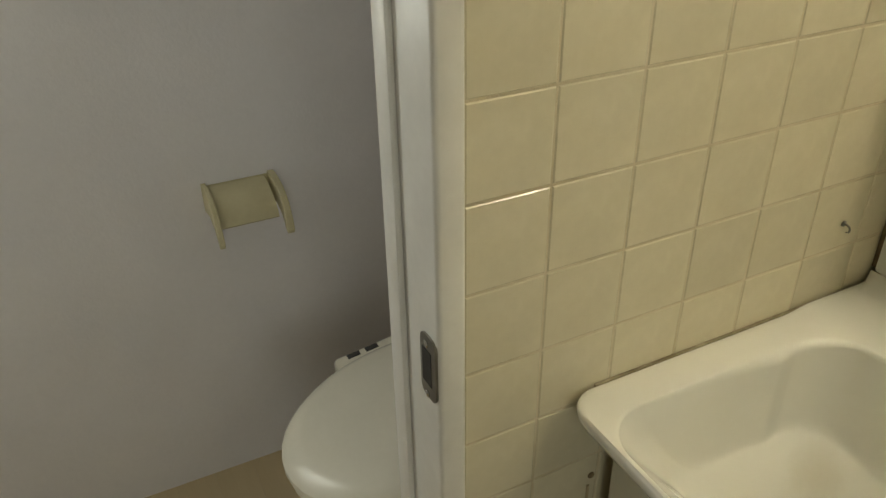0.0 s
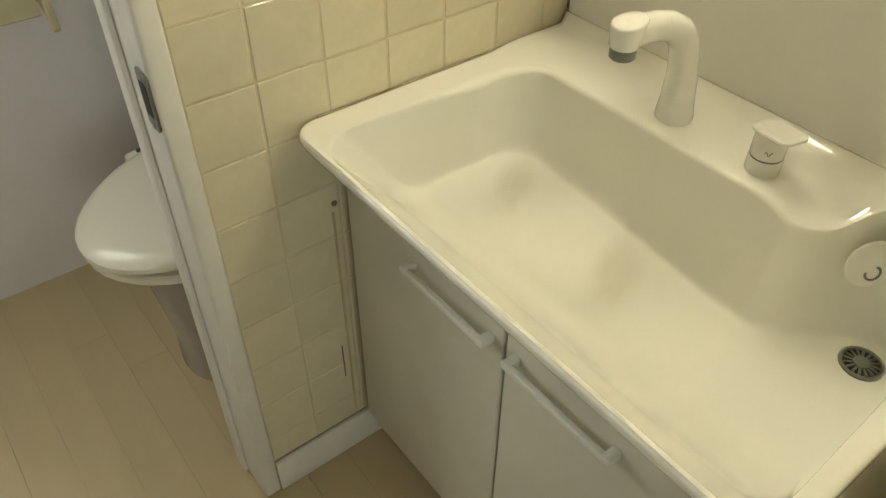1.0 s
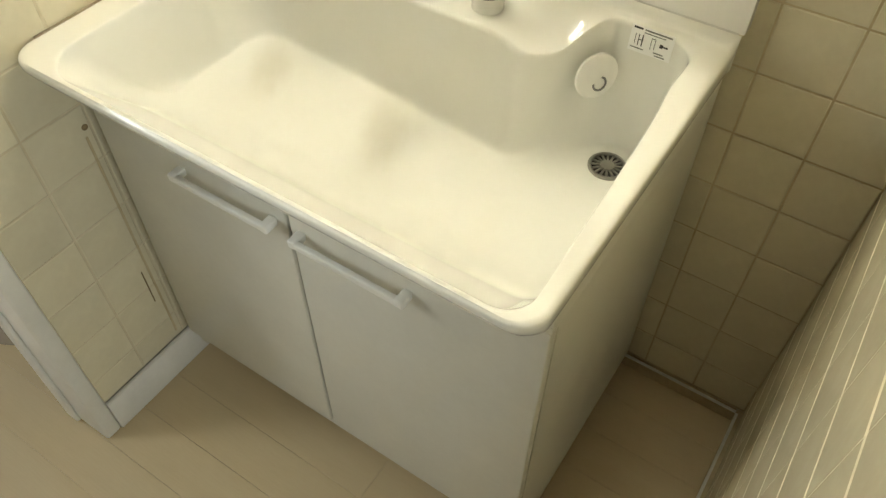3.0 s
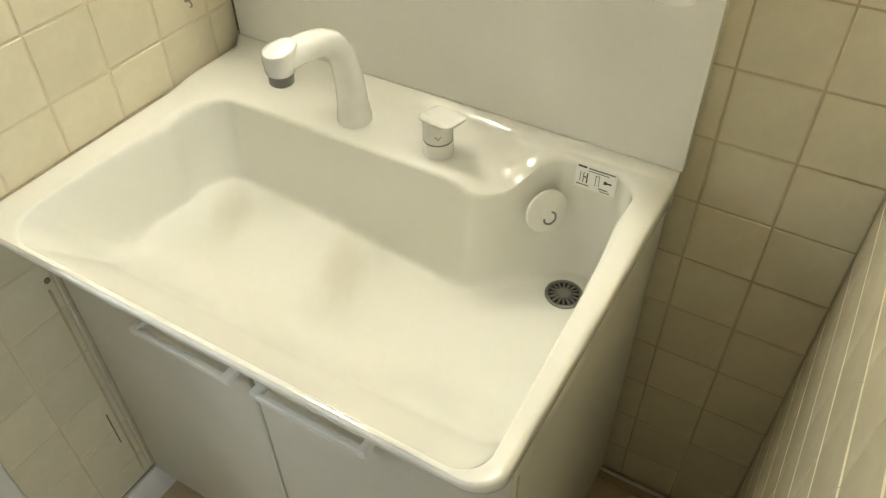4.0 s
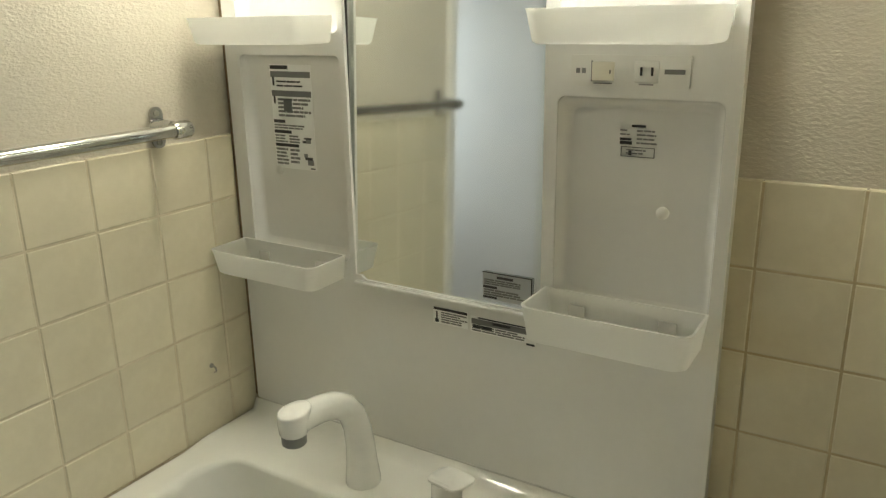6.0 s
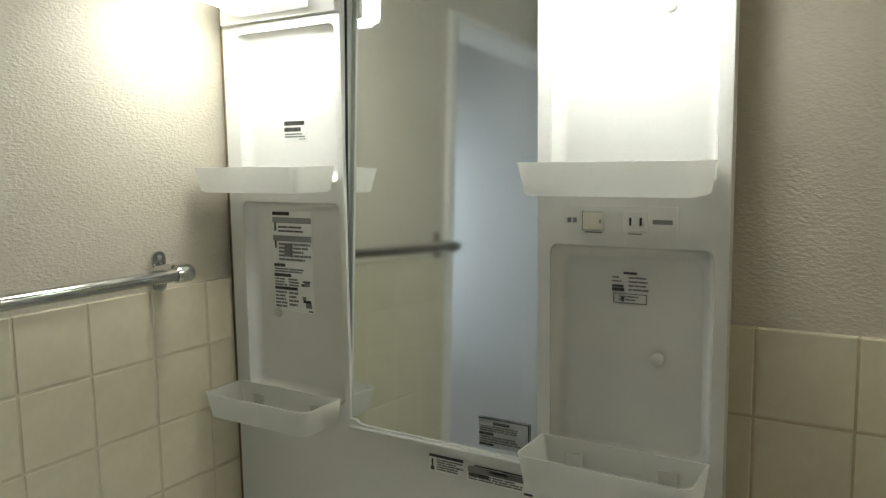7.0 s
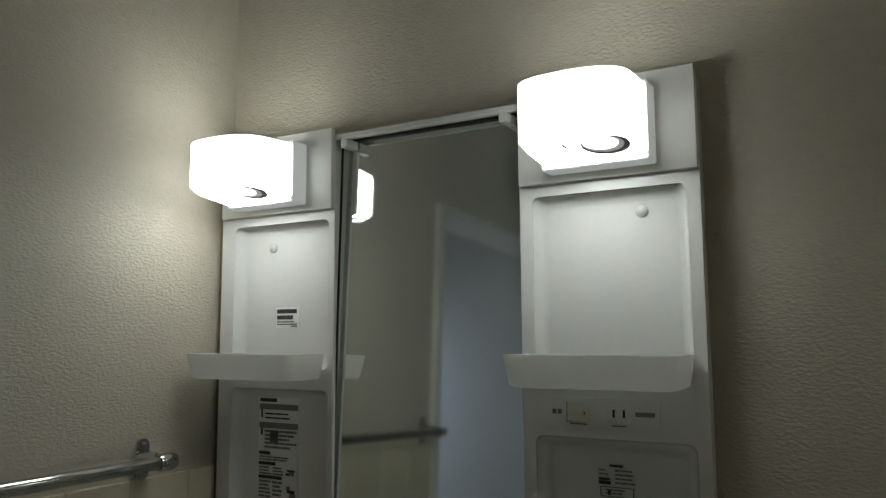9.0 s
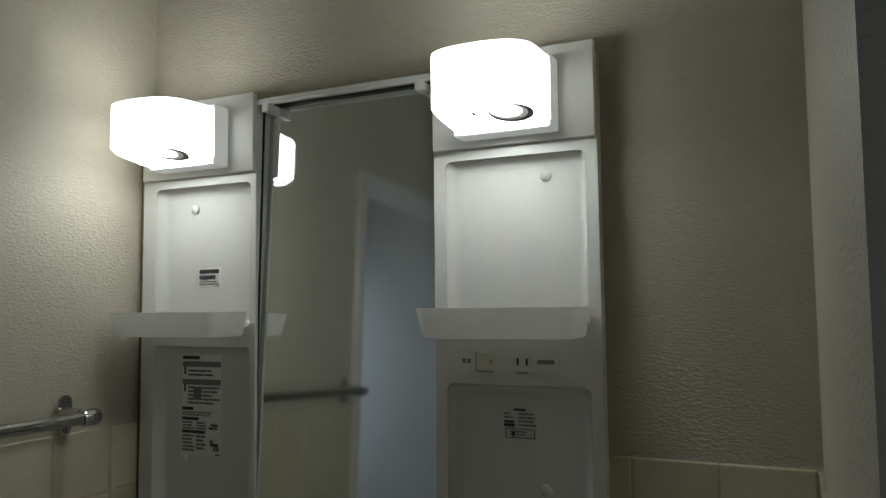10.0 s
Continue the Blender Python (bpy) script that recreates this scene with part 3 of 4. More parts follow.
for x0, x1, z0, z1 in BAYS:
    # drafted inner walls that round into the back of the bay
    skin = []
    for inset, y in ((0.0004, P + 0.003), (0.0022, P + 0.008), (0.0040, R0 - 0.006), (0.0065, R0 - 0.003), (0.0100, R0 - 0.001), (0.0140, R0 - 0.0004)):
        skin.append([(x, y, z) for x, z in round_rect(x0 + inset, x1 - inset, z0 + inset, z1 - inset, 0.011, 5)])
    piece("bay_lining", rings(skin, False, False), PANEL, panel, angle=80)
for x, z in ((0.685, 1.596), (0.678, 1.199), (0.103, 1.588), (0.086, 1.199)):
    piece("screw_cap", lathe(((0.0075, R0 + 0.001), (0.0075, R0 - 0.002), (0.0055, R0 - 0.0042), (0.001, R0 - 0.005)), (x, 0, z), 16, 'y'), PLASTIC, panel, "small white screw cap")

piece("seam", boxes((0.020, 0.750, P - 0.0008, P, 0.7962, 0.7985)), TAB, panel, "thin seam above the basin")

# switch and socket strip
strip = thing("switch_socket_strip", (0.64, P, 1.36), "cream switch and socket plate set in the panel", "socket")
piece("plate", rings([[(x, y, z) for x, z in round_rect(0.568, 0.703, 1.3425, 1.377, 0.002, 2)] for y in (P, P - 0.003)]), PLASTIC, strip)
piece("switch", boxes((0.5940, 0.6200, P - 0.0062, P - 0.0028, 1.349, 1.370), bevel=0.0012), IVORY, strip, "rocker switch")
piece("switch_edge", boxes((0.5925, 0.5940, P - 0.0036, P - 0.003, 1.348, 1.371)), INK_PALE, strip)
piece("pilot_mark", boxes((0.6150, 0.6162, P - 0.0068, P - 0.0061, 1.357, 1.361)), INK, strip)
piece("socket", boxes((0.6420, 0.6700, P - 0.0046, P - 0.0028, 1.348, 1.371), bevel=0.001), PLASTIC, strip, "two-slot socket")
for x in (0.6505, 0.6625):
    piece("slot", boxes((x - 0.0013, x + 0.0013, P - 0.0052, P - 0.0044, 1.3555, 1.3645)), BLACK, strip)
piece("maker_bar", boxes((0.6755, 0.6975, P - 0.0036, P - 0.003, 1.3575, 1.3625)), INK_PALE, strip)
for x in (0.5745, 0.5815):
    piece("caption_bar", boxes((x, x + 0.0045, P - 0.0036, P - 0.003, 1.3570, 1.3625)), INK_PALE, strip)
piece("caption_bar", boxes((0.596, 0.617, P - 0.0036, P - 0.003, 1.3455, 1.3468)), INK_PALE, strip)
piece("caption_bar", boxes((0.648, 0.664, P - 0.0036, P - 0.003, 1.3452, 1.3466)), INK_PALE, strip)


# ---- vanity lamps ----
def lamp(x0, x1):
    xc = (x0 + x1) / 2
    ob = thing("vanity_lamp", (xc, P, 1.69), "lit white box lamp with a bowed front on the panel", "wall lamp", "vanity lamps")
    piece("base_plate", boxes((x0, x1, P - 0.010, P, 1.636, 1.757), bevel=0.002), PLASTIC, ob)
    # bowed shade: plan outline swept upwards, rounded at top and bottom
    half, front = 0.0640, -0.172

    def plan(inset):
        pts = []
        h = half - inset
        back = P - 0.030
        pts.append((xc - h, back))
        for k in range(33):
            a = radians(-90 + 180 * k / 32)
            s, c = math.sin(a), math.cos(a)
            pts.append((xc + h * math.copysign(abs(s) ** 0.74, s), front + inset + (0.052 - inset) * (1 - abs(c) ** 0.74)))
        pts.append((xc + h, back))
        return pts
    def rise(bm):
        """The lamp's bottom climbs towards the front."""
        for v in bm.verts:
            if v.co.z < 1.66:
                v.co.z += 0.012 * smooth01((-0.055 - v.co.y) / 0.110)
        return bm

    # an open-topped cup with a wall of its own, a brighter bottom, and the bulb inside
    lv = ((0.006, 1.6475), (0.0, 1.653), (0.0, 1.730), (0.0006, 1.7335), (0.0024, 1.7335), (0.003, 1.730), (0.003, 1.653))
    sh = piece("shade", rise(rings([[(x, y, z - (0.007 * (P - y) / 0.15 if z > 1.7 else 0.0)) for x, y in plan(i)] for i, z in lv], False, False)), SHADE, ob, "glowing white plastic shade", angle=50)
    piece("diffuser", rise(rings([[(x, y, z) for x, y in plan(i)] for i, z in ((0.0035, 1.6510), (0.0050, 1.6475), (0.010, 1.6455))])), DIFFUSER, ob, "bright white lamp bottom", angle=50)
    piece("bulb", lathe(((0.006, 1.664), (0.016, 1.668), (0.020, 1.676), (0.020, 1.700), (0.015, 1.712), (0.006, 1.716)), (xc + 0.015, -0.112, 0), 20), BULB, ob, "lit fluorescent bulb")
    piece("collar", boxes((xc - half - 0.001, xc + half + 0.001, P - 0.042, P - 0.010, 1.6450, 1.7370), bevel=0.003, seg=3), COLLAR, ob, "dim white collar behind the shade")
    # vents as flat grey shapes for shaded insides; offset discs leave a dark crescent
    part("bulb_hole", rise(lathe(((0.0265, 1.6440), (0.0265, 1.6452)), (xc + 0.033, -0.1270, 0), 36)), GREY, sh, "round vent, a grey disc for its shaded inside with the bulb behind")
    part("bulb_ring", rise(lathe(((0.0225, 1.6436), (0.0225, 1.6441)), (xc + 0.0315, -0.1320, 0), 36)), COLLAR, sh)
    part("bulb_collar", rise(lathe(((0.0190, 1.6431), (0.0190, 1.6437)), (xc + 0.0305, -0.1365, 0), 36)), SHADE, sh)
    part("vent_slot", rise(boxes((xc - 0.012, xc - 0.0085, -0.140, -0.130, 1.6444, 1.6452))), GREY, sh)
    return ob


lamp(0.016, 0.238)
lamp(0.537, 0.757)


# ---- trays ----
def tray(x0, x1, y1, z0, z1):
    """A shallow open tray with drafted walls; y1 is its front."""
    ob = thing("shelf_tray", ((x0 + x1) / 2, P, z0), "milky translucent plastic shelf tray clipped to the panel", "tray", "shelf trays")
    yb = P - 0.0005
    def lp(i, z, back=0.0):
        return [(x, y, z) for x, y in round_rect(x0 + i, x1 - i, y1 + i, yb - back, (0.003, 0.003, 0.014, 0.014), 5)]
    piece("shell", rings([lp(0.010, z0), lp(0.006, z0 + 0.003), lp(0.001, z1 - 0.003), lp(0.0, z1), lp(0.003, z1, 0.003), lp(0.009, z0 + 0.005, 0.003), lp(0.013, z0 + 0.003, 0.004)]), MILKY, ob, angle=50)
    for x in (x0 + 0.045, x1 - 0.045):
        piece("tab", boxes((x - 0.011, x + 0.011, yb - 0.0065, yb - 0.0045, z0 + 0.006, z1 - 0.016), bevel=0.0009), TAB, ob, "grey clip tab")
    return ob


tray(0.015, 0.222, -0.110, 1.047, 1.086)
tray(0.541, 0.744, -0.112, 1.046, 1.092)
tray(0.015, 0.222, -0.110, 1.389, 1.4255)
tray(0.541, 0.744, -0.112, 1.391, 1.428)


# ---- printed labels: a film with bars for the writing ----
def sticker(name, x0, x1, z0, z1, y, label, film, dark=(), pale=(), depth=0.0006, place=None):
    """dark and pale: bars as fractions of the label (left, right, bottom, top)."""
    ob = thing(name, ((x0 + x1) / 2, y, z0), label, "label")
    w, h = x1 - x0, z1 - z0
    if film:
        piece("film", boxes((x0, x1, y - depth, y, z0, z1)), film, ob, smooth=False)
    for mat, bars in ((INK, dark), (INK_PALE, pale)):
        for a, b, c, d in bars:
            piece("print_bar", boxes((x0 + a * w, x0 + b * w, y - depth * 2, y - depth * 0.5, z0 + c * h, z0 + d * h)), mat, ob, smooth=False)
    return ob


def text_rows(x0, x1, z0, z1, rows, seed, fill=0.55):
    """Rows of short bars, as unreadable small print."""
    rnd = random.Random(seed)
    out = []
    for r in range(rows):
        zc = z1 - (r + 0.5) * (z1 - z0) / rows
        hh = fill * (z1 - z0) / rows / 2
        x = x0
        end = x0 + (x1 - x0) * rnd.uniform(0.72, 1.0)
        while x < end - 0.02:
            w = min(rnd.uniform(0.08, 0.26), end - x)
            out.append((x, x + w, zc - hh, zc + hh))
            x += w + 0.02
    return out


sticker("care_label", 0.080, 0.160, 1.203, 1.358, R0, "tall white care label printed in grey on the bay", LABEL,
        dark=[(0.02, 0.45, 0.955, 0.99), (0.02, 0.30, 0.445, 0.475), (0.02, 0.44, 0.345, 0.375), (0.02, 0.6, 0.215, 0.245), (0.06, 0.10, 0.80, 0.88), (0.06, 0.10, 0.63, 0.70)]
        + text_rows(0.16, 0.92, 0.78, 0.86, 2, 1, 0.4) + [(0.74, 0.92, 0.30, 0.315), (0.70, 0.78, 0.262, 0.285), (0.74, 0.92, 0.10, 0.125), (0.86, 0.97, 0.012, 0.024)],
        pale=[(0.02, 0.98, 0.88, 0.935), (0.02, 0.98, 0.70, 0.755), (0.30, 0.50, 0.56, 0.68)] + text_rows(0.16, 0.96, 0.50, 0.69, 5, 2) + text_rows(0.03, 0.96, 0.385, 0.435, 2, 3)
        + text_rows(0.03, 0.34, 0.25, 0.335, 3, 4) + text_rows(0.38, 0.66, 0.25, 0.335, 3, 5) + text_rows(0.03, 0.34, 0.03, 0.205, 5, 6) + text_rows(0.38, 0.66, 0.05, 0.205, 4, 7) + [(0.78, 0.90, 0.262, 0.30), (0.80, 0.94, 0.05, 0.10), (0.72, 0.80, 0.125, 0.16)])
sticker("small_label", 0.111, 0.156, 1.464, 1.495, R0, "small white notice label with dark rows of print", LABEL,
        dark=[(0.05, 0.92, 0.70, 0.90)] + text_rows(0.05, 0.95, 0.38, 0.62, 1, 8, 0.8), pale=text_rows(0.05, 0.95, 0.10, 0.34, 2, 9) + [(0.68, 0.95, 0.02, 0.06)])
sticker("rating_label", 0.622, 0.667, 1.261, 1.300, R0, "small printed rating plate on the bay", None,
        dark=[(0.32, 0.68, 0.90, 0.97), (0.02, 0.32, 0.50, 0.57), (0.02, 0.34, 0.38, 0.48)] + [(0.06, 0.94, 0.30, 0.315), (0.06, 0.94, 0.02, 0.035), (0.06, 0.075, 0.02, 0.315), (0.925, 0.94, 0.02, 0.315), (0.26, 0.34, 0.07, 0.2)],
        pale=text_rows(0.46, 0.98, 0.38, 0.86, 4, 10, 0.4) + text_rows(0.02, 0.28, 0.62, 0.86, 2, 11, 0.35) + text_rows(0.2, 0.8, 0.08, 0.27, 2, 12, 0.4))
sticker("mirror_label", 0.4495, 0.522, 1.0585, 1.097, glass_y(1.0585), "silver label with small print on the mirror's corner", CLEAR_LABEL, depth=0.0011,
        dark=[(0.0, 1.0, 0.975, 1.0), (0.985, 1.0, 0.02, 1.0), (0.30, 0.62, 0.80, 0.88), (0.02, 0.30, 0.42, 0.50), (0.02, 0.30, 0.06, 0.12)], pale=text_rows(0.04, 0.97, 0.54, 0.76, 3, 13) + text_rows(0.04, 0.97, 0.14, 0.40, 3, 14))
sticker("thermometer_label", 0.372, 0.428, 1.009, 1.034, P, "white label with a thermometer sign below the mirror", LABEL,
        dark=[(0.02, 0.98, 0.82, 0.97), (0.09, 0.13, 0.25, 0.72), (0.06, 0.16, 0.08, 0.28)], pale=text_rows(0.24, 0.98, 0.08, 0.76, 5, 15))
sticker("warning_label", 0.432, 0.530, 1.008, 1.031, P, "grey warning label with small print below the mirror", LABEL,
        dark=[(0.12, 0.92, 0.90, 0.98), (0.35, 0.62, 0.66, 0.82), (0.04, 0.34, 0.30, 0.48), (0.86, 0.98, -0.12, 0.0)], pale=[(0.02, 0.98, 0.52, 0.86)] + text_rows(0.03, 0.92, 0.06, 0.48, 3, 16))

# picture label stuck to the bowl's back wall
lab_m = Matrix.Translation((0.655, -0.0625, 0.767)) @ Matrix.Rotation(radians(-4), 4, 'X') @ Matrix.Rotation(radians(0), 4, 'Y')
bowl_label = thing("picture_label", (0.657, -0.0600, 0.769), "small white picture label on the bowl's back wall", "label")


def flat(x0, x1, z0, z1, d0, d1):
    bm = boxes((x0, x1, d0, d1, z0, z1))
    bmesh.ops.transform(bm, matrix=lab_m, verts=bm.verts)
    return bm


piece("film", flat(-0.029, 0.029, -0.0185, 0.0185, -0.0006, 0.0002), LABEL, bowl_label, smooth=False)
for x0, x1, z0, z1 in ((-0.026, -0.014, 0.0140, 0.0165), (-0.0175, -0.0165, -0.009, 0.007), (-0.0125, -0.0110, -0.009, 0.007), (-0.0160, -0.0130, -0.0010, 0.0005), (0.014, 0.023, -0.0010, 0.0010), (0.012, 0.016, -0.0025, 0.0025)):
    piece("print_bar", flat(x0, x1, z0, z1, -0.0012, -0.0003), INK, bowl_label, smooth=False)
for x0, x1, z0, z1 in ((-0.011, 0.026, 0.0140, 0.0158), (-0.011, 0.018, 0.0105, 0.0115), (-0.026, -0.008, -0.0135, -0.0122), (0.000, 0.0008, -0.009, 0.007), (0.005, 0.0058, -0.008, 0.006), (-0.022, -0.0212, -0.008, 0.007), (0.000, 0.0058, 0.0062, 0.0070), (0.006, 0.019, -0.0125, -0.0110), (0.008, 0.022, -0.0160, -0.0148)):
    piece("print_bar", flat(x0, x1, z0, z1, -0.0012, -0.0003), INK_PALE, bowl_label, smooth=False)


# ---- towel bar ----
BX, BZ = 0.040, 1.276
bar = thing("towel_bar", (BX, -0.38, BZ), "chrome towel bar on brackets screwed to the wall", "towel bar")
piece("rail", lathe(((0.0088, -0.665), (0.0095, -0.660), (0.0095, -0.150), (0.0088, -0.146)), (BX, 0, BZ), 20, 'y'), CHROME, bar)
for y in (-0.163, -0.632):
    s = 1 if y > -0.4 else -1
    br = piece("bracket", rings([[(x, yy, z) for yy, z in round_rect(y - 0.011, y + 0.011, BZ - 0.027, BZ + 0.031, 0.010)] for x in (0.0, 0.003)]), CHROME, bar)
    arm = [(0.002, y, BZ + 0.004), (0.014, y, BZ + 0.003), (0.027, y + s * 0.004, BZ + 0.001), (0.036, y + s * 0.010, BZ), (BX, y + s * 0.017, BZ)]
    part("arm", tube(arm, [0.012, 0.0115, 0.0120, 0.0125, 0.0115], 16), CHROME, br).matrix_parent_inverse = Matrix.Translation(bar.location).inverted() @ Matrix.Translation(bar.location)
    part("end_cap", lathe(((0.0110, y - 0.004), (0.0125, y), (0.0125, y + s * 0.020), (0.0105, y + s * 0.024)), (BX, 0, BZ), 20, 'y'), CHROME, br)
    for z in (BZ - 0.019, BZ + 0.022):
        part("screw", lathe(((0.0042, 0.003), (0.0042, 0.0042), (0.002, 0.0055)), (0, y, z), 12, 'x'), STEEL, br)

# little wall hook and old screw plug
hook_ob = thing("wall_hook", (0.0, -0.115, 0.888), "tiny bent metal hook screwed into the tile", "hook")
pts = [(0.0, -0.115, 0.890), (0.006, -0.115, 0.890), (0.010, -0.1155, 0.8885), (0.012, -0.116, 0.885), (0.011, -0.1165, 0.882), (0.008, -0.117, 0.881)]
piece("wire", tube(pts, [0.0014] * len(pts), 8), STEEL, hook_ob)
piece("collar", lathe(((0.004, 0.0), (0.004, 0.0015), (0.002, 0.002)), (0, -0.115, 0.890), 10, 'x'), STEEL, hook_ob)
plug_ob = thing("screw_plug", (0.0, -0.488, 0.616), "old rusty screw head sunk into the tiles", "screw")
piece("head", lathe(((0.005, -0.002), (0.005, 0.0012), (0.0025, 0.0024)), (0, -0.488, 0.616), 12, 'x'), DARK_BROWN, plug_ob)
for y0, y1, z0, z1 in ((-0.494, -0.490, 0.105, 0.60), (-0.5065, -0.5045, 0.215, 0.30)):
    tagged(part("trim", boxes((0.0002, 0.0022, y0, y1, z0, z1), bevel=0.0005), DARK_BROWN if y1 - y0 < 0.0035 else GROUT), "narrow stained sealant line beside the cabinet", "sealant", kind="structure")
tagged(part("trim", boxes((0.0002, 0.0045, -0.500, -0.031, 0.766, 0.7745), bevel=0.001), GRIME_PALE), "brownish old sealant between basin and tiles", "sealant", kind="structure")
# dark brown strip that fills the gap beside the panel
tagged(part("trim", boxes((0.0004, 0.0088, -0.026, -0.006, 0.80, 1.752)), DARK_BROWN), "dark brown strip in the gap between panel and tiled wall", "sealant", kind="structure")


# ---- toilet room ----
holder = thing("toilet_paper_holder", (-0.86, -0.722, 0.70), "empty aged beige plastic toilet paper holder", "paper holder")
piece("back_plate", boxes((-0.860, -0.852, -0.796, -0.650, 0.668, 0.742), bevel=0.003), BEIGE, holder)
cover = []
for t in [k / 8 for k in range(9)]:
    a = radians(4 + 74 * t)
    cover.append((-0.856 + 0.112 * math.sin(a), 0.742 - 0.070 * (1 - math.cos(a)) - 0.004 * t))
bm = bmesh.new()
prev = None
for x, z in cover:
    cur = [bm.verts.new((x + dx, y, z + dz)) for y, dx, dz in ((-0.790, 0, 0), (-0.667, 0, 0), (-0.667, -0.003, -0.004), (-0.790, -0.003, -0.004))]
    if prev:
        for i in range(4):
            bm.faces.new((prev[i], prev[(i + 1) % 4], cur[(i + 1) % 4], cur[i]))
    else:
        bm.faces.new(cur)
    prev = cur
bm.faces.new(prev)
piece("cover", bm, BEIGE, holder)
for y0, thick in ((-0.800, 0.011), (-0.658, 0.015)):
    prof = [(-0.860, 0.748), (-0.825, 0.748), (-0.780, 0.738), (-0.745, 0.712), (-0.728, 0.680), (-0.722, 0.650), (-0.730, 0.640), (-0.742, 0.648), (-0.760, 0.676), (-0.800, 0.690), (-0.860, 0.676)]
    arm_ob = piece("arm", rings([[(x, y, z) for x, z in prof] for y in (y0, y0 + thick)]), BEIGE, holder)
    add_bevel(arm_ob, 0.002, 2)
for ob in holder.children:
    for v in ob.data.vertices:
        v.co = (-0.86 + (v.co.x + 0.86) * 0.86, -0.720 + (v.co.y + 0.722) * 0.92, 0.696 + (v.co.z - 0.697) * 0.84)

TX = -0.378
toilet = thing("toilet", (TX, -0.45, 0.0), "ivory toilet with a closed electric bidet lid", "toilet")


def egg(half, front, back, z, n=40, cx=TX):
    """Egg-shaped plan loop: round at the front (low y), squarer at the back."""
    out = []
    for k in range(n):
        a = 2 * math.pi * k / n
        c, s = math.cos(a), math.sin(a)
        mid = front + half * 1.28
        if s < 0:
            out.append((cx + half * c, mid + s * (mid - front), z))
        else:
            cc = math.copysign(abs(c) ** 0.55, c)
            out.append((cx + half * cc, mid + (back - mid) * s ** 0.7, z))
    return out


# pedestal in the darkened china: its shade is in the colour
piece("pedestal", rings([egg(0.136, -0.692, -0.06, 0.0, cx=TX - 0.012), egg(0.138, -0.695, -0.06, 0.012, cx=TX - 0.012), egg(0.139, -0.692, -0.06, 0.10, cx=TX - 0.010), egg(0.146, -0.705, -0.06, 0.20, cx=TX - 0.006), egg(0.142, -0.715, -0.06, 0.29), egg(0.150, -0.735, -0.06, 0.35), egg(0.158, -0.750, -0.06, 0.385)]), SHADED_CHINA, toilet)
piece("seat", rings([egg(0.178, -0.793, -0.20, 0.386), egg(0.183, -0.800, -0.20, 0.391), egg(0.183, -0.800, -0.20, 0.404), egg(0.178, -0.795, -0.20, 0.408)]), IVORY, toilet)
piece("lid", rings([egg(0.180, -0.795, -0.24, 0.410), egg(0.187, -0.806, -0.24, 0.414), egg(0.187, -0.806, -0.24, 0.424), egg(0.180, -0.797, -0.245, 0.433), egg(0.165, -0.766, -0.26, 0.440), egg(0.10, -0.70, -0.30, 0.444)]), IVORY, toilet, "closed ivory plastic lid")
for ob in toilet.children:
    if ob.name.startswith("lid"):
        for v in ob.data.vertices:
            v.co.z += 0.13 * max(0.0, v.co.y + 0.80)
piece("bidet_body", boxes((TX - 0.205, TX + 0.205, -0.27, -0.10, 0.386, 0.505), bevel=0.02, seg=4), IVORY, toilet)



def tilted(bm):
    for v in bm.verts:
        v.co.z += 0.13 * max(0.0, v.co.y + 0.66)
    return bm


side = piece("control_arm", tilted(boxes((TX - 0.232, TX - 0.165, -0.64, -0.20, 0.372, 0.428), bevel=0.010, seg=3)), IVORY, toilet)
for y in (-0.600, -0.562, -0.500):
    part("button", tilted(boxes((TX - 0.224, TX - 0.211, y - 0.014, y + 0.012, 0.4275, 0.4295), bevel=0.001)), INK, side)
piece("tank", boxes((TX - 0.19, TX + 0.19, -0.16, -0.005, 0.40, 0.82), bevel=0.02, seg=4), SHADED_CHINA, toilet)


# ---- pieces: floor planks and wall tiles ----
def tile_mesh(w, h, cu, t=0.0058, c=0.0018):
    """A square glazed tile in the x-z plane, its face to -y, with a softened edge."""
    bm = bmesh.new()
    lo = [bm.verts.new((x, 0, z)) for x, z in ((0, 0), (w, 0), (w, h), (0, h))]
    md = [bm.verts.new((x, -t + c * 0.55, z)) for x, z in ((cu * 0.25, c * 0.25), (w - cu * 0.25, c * 0.25), (w - cu * 0.25, h - c * 0.25), (cu * 0.25, h - c * 0.25))]
    hi = [bm.verts.new((x, -t, z)) for x, z in ((cu, c), (w - cu, c), (w - cu, h - c), (cu, h - c))]
    for a, b in ((lo, md), (md, hi)):
        for i in range(4):
            bm.faces.new((a[i], a[(i + 1) % 4], b[(i + 1) % 4], b[i]))
    bm.faces.new(hi)
    me = mesh_of("tile", bm, TILE, True, 12)
    return me


MESHES = {}


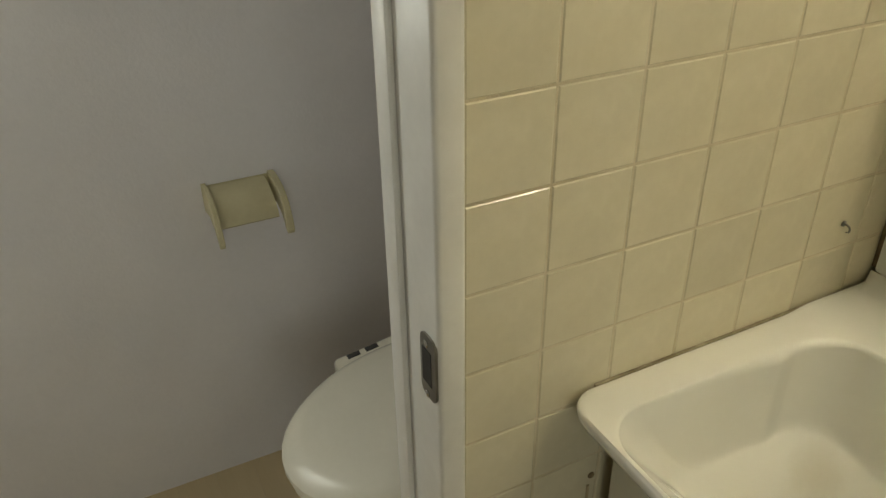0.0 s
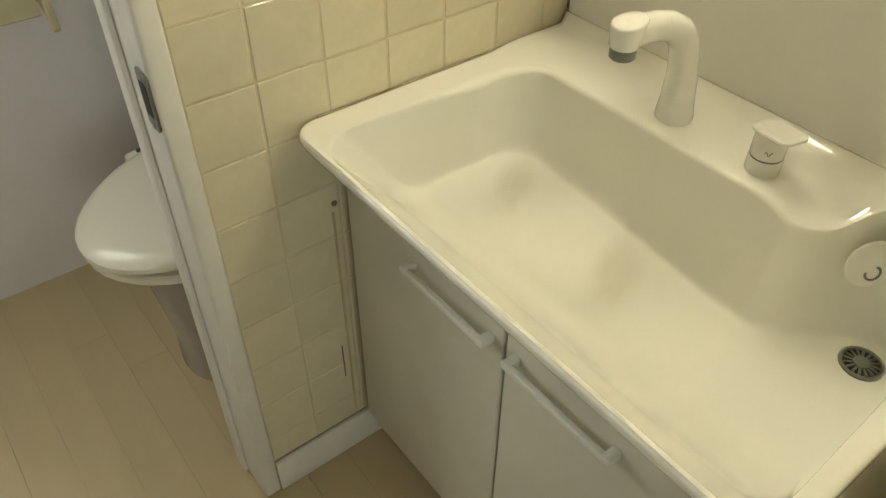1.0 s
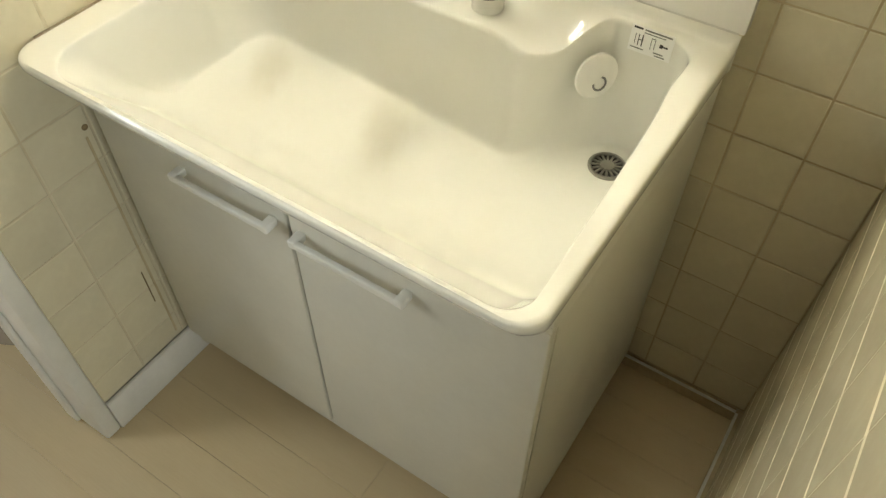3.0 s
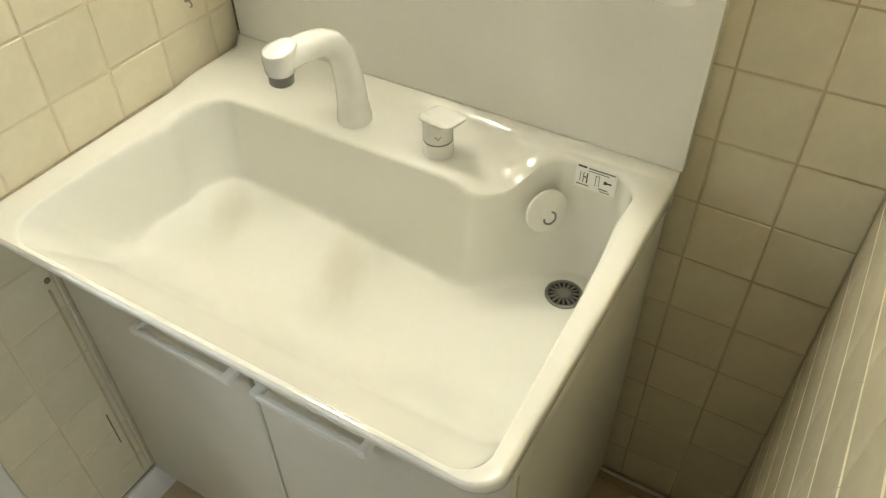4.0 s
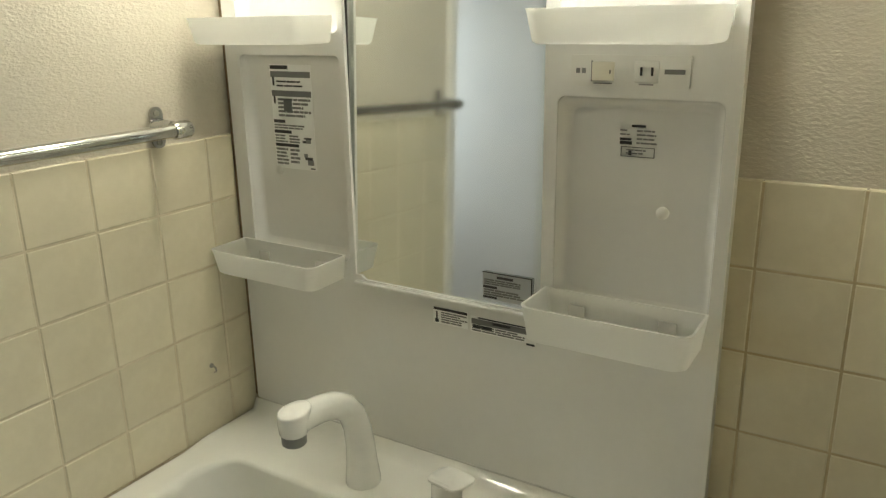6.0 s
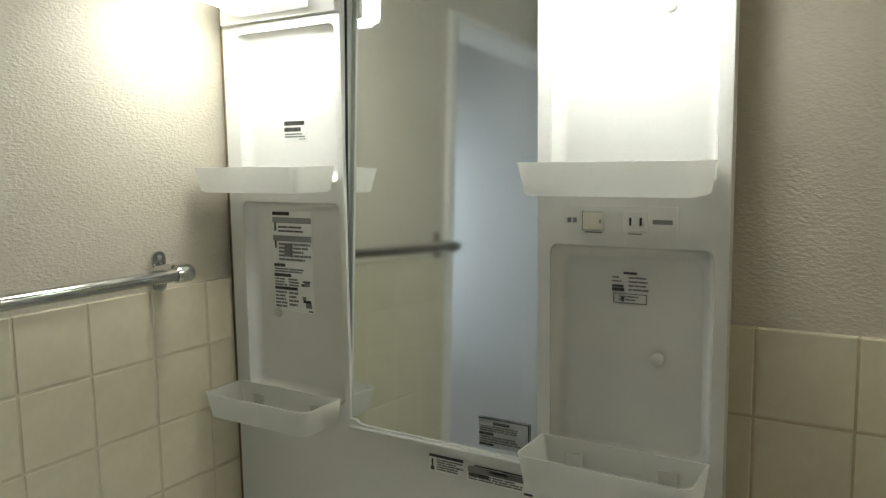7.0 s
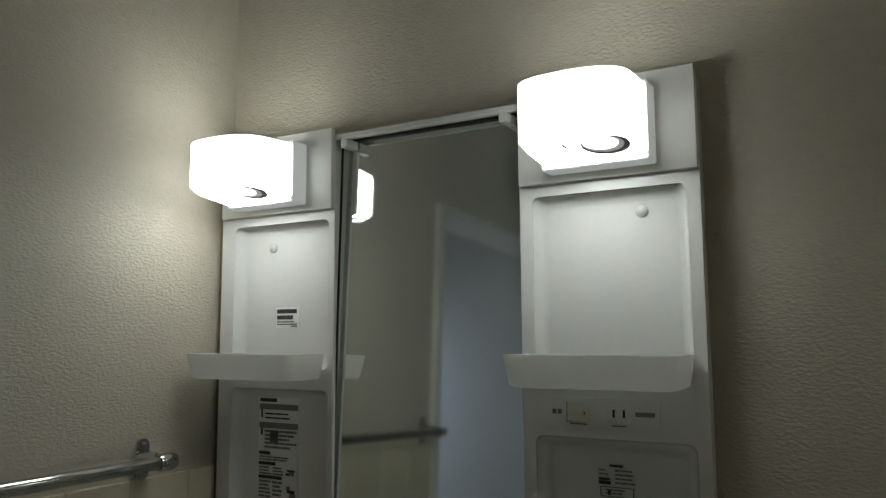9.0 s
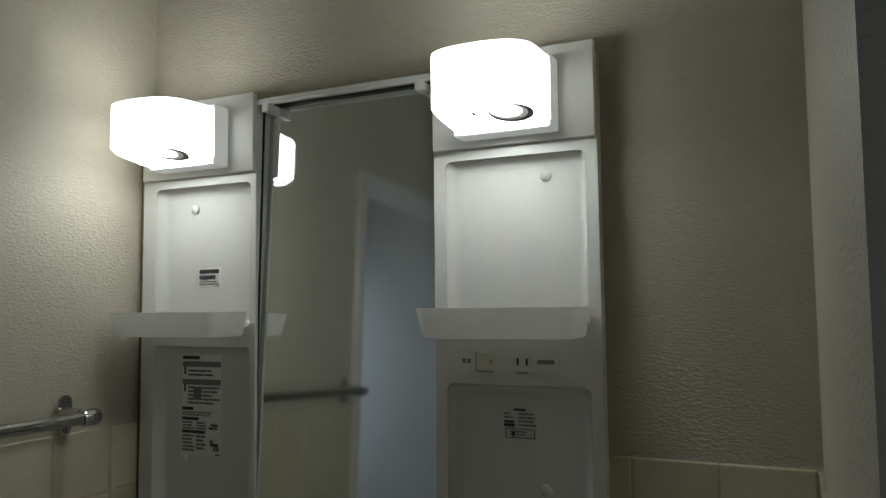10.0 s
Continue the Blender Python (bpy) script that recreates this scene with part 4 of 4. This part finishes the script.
def lay(wall, cells, turn, place, gu=0.0022):
    """Lays tiles: cells of (u0, u1, z0, z1); place maps (u, z) to the wall; turn is the tile's heading in degrees."""
    rnd = random.Random(5)
    g = 0.0022
    for u0, u1, z0, z1 in cells:
        w, h = round(u1 - u0 - gu, 4), round(z1 - z0 - g, 4)
        if w < 0.006 or h < 0.006:
            continue
        cu = 0.0018 if gu > 0.001 else 0.0004
        if (w, h, cu) not in MESHES:
            MESHES[(w, h, cu)] = tile_mesh(w, h, cu)
        ob = new("tile", MESHES[(w, h, cu)])
        ob.parent = wall
        x, y, z = place(u0 + gu / 2, z0 + g / 2)
        ob.matrix_local = Matrix.Translation((x, y, z)) @ pose(0, 0, 0, rnd.uniform(-0.06, 0.06), 0, turn + rnd.uniform(-0.06, 0.06))


def grid(us, zs):
    return [(a, b, c, d) for a, b in zip(us, us[1:]) for c, d in zip(zs, zs[1:])]


LEFT_Z = [0.088, 0.152] + [0.252 + 0.1 * k for k in range(11)]
LEFT_Y = [-0.674] + [-0.578 + 0.1 * k for k in range(6)] + [0.0]
# faces to +x: the tile's width runs from front to back
lay(wall_partition, grid(LEFT_Y, LEFT_Z), 90, lambda u, z: (-0.006, u, z))
BACK_Z = [0.034, 0.1185] + [0.1185 + 0.1025 * k for k in range(1, 12)]
lay(wall_north, grid([0.700, 0.7815, 0.8815, 0.985], BACK_Z), 0, lambda u, z: (u, 0.006, z))
# faces to -x: u counts from the corner towards the camera
lay(wall_east, grid([0.0, 0.1, 0.2, 0.3, 0.4, 0.5, 0.6, 0.695], BACK_Z), -90, lambda u, z: (0.991, -u, z), 0.0004)

planks = random.Random(11)
PW = 0.0885
y = 0.0
while y > -2.1:
    x = -0.86 - planks.uniform(0.0, 0.8)
    if -0.99 < y - PW / 2 < -0.895:
        x = -0.90
    while x < 2.0:
        x1 = x + 0.90
        a, b = max(x, -0.86), min(x1, 2.0)
        if b - a > 0.05:
            bm = boxes((0, b - a - 0.0006, 0, PW - 0.0006, -0.003, 0.0))
            ob = new("plank", mesh_of("plank", bm, PLANK, False))
            ob.parent = floor
            ob.location = (a, y - PW, 0.0)
        x = x1
    y -= PW
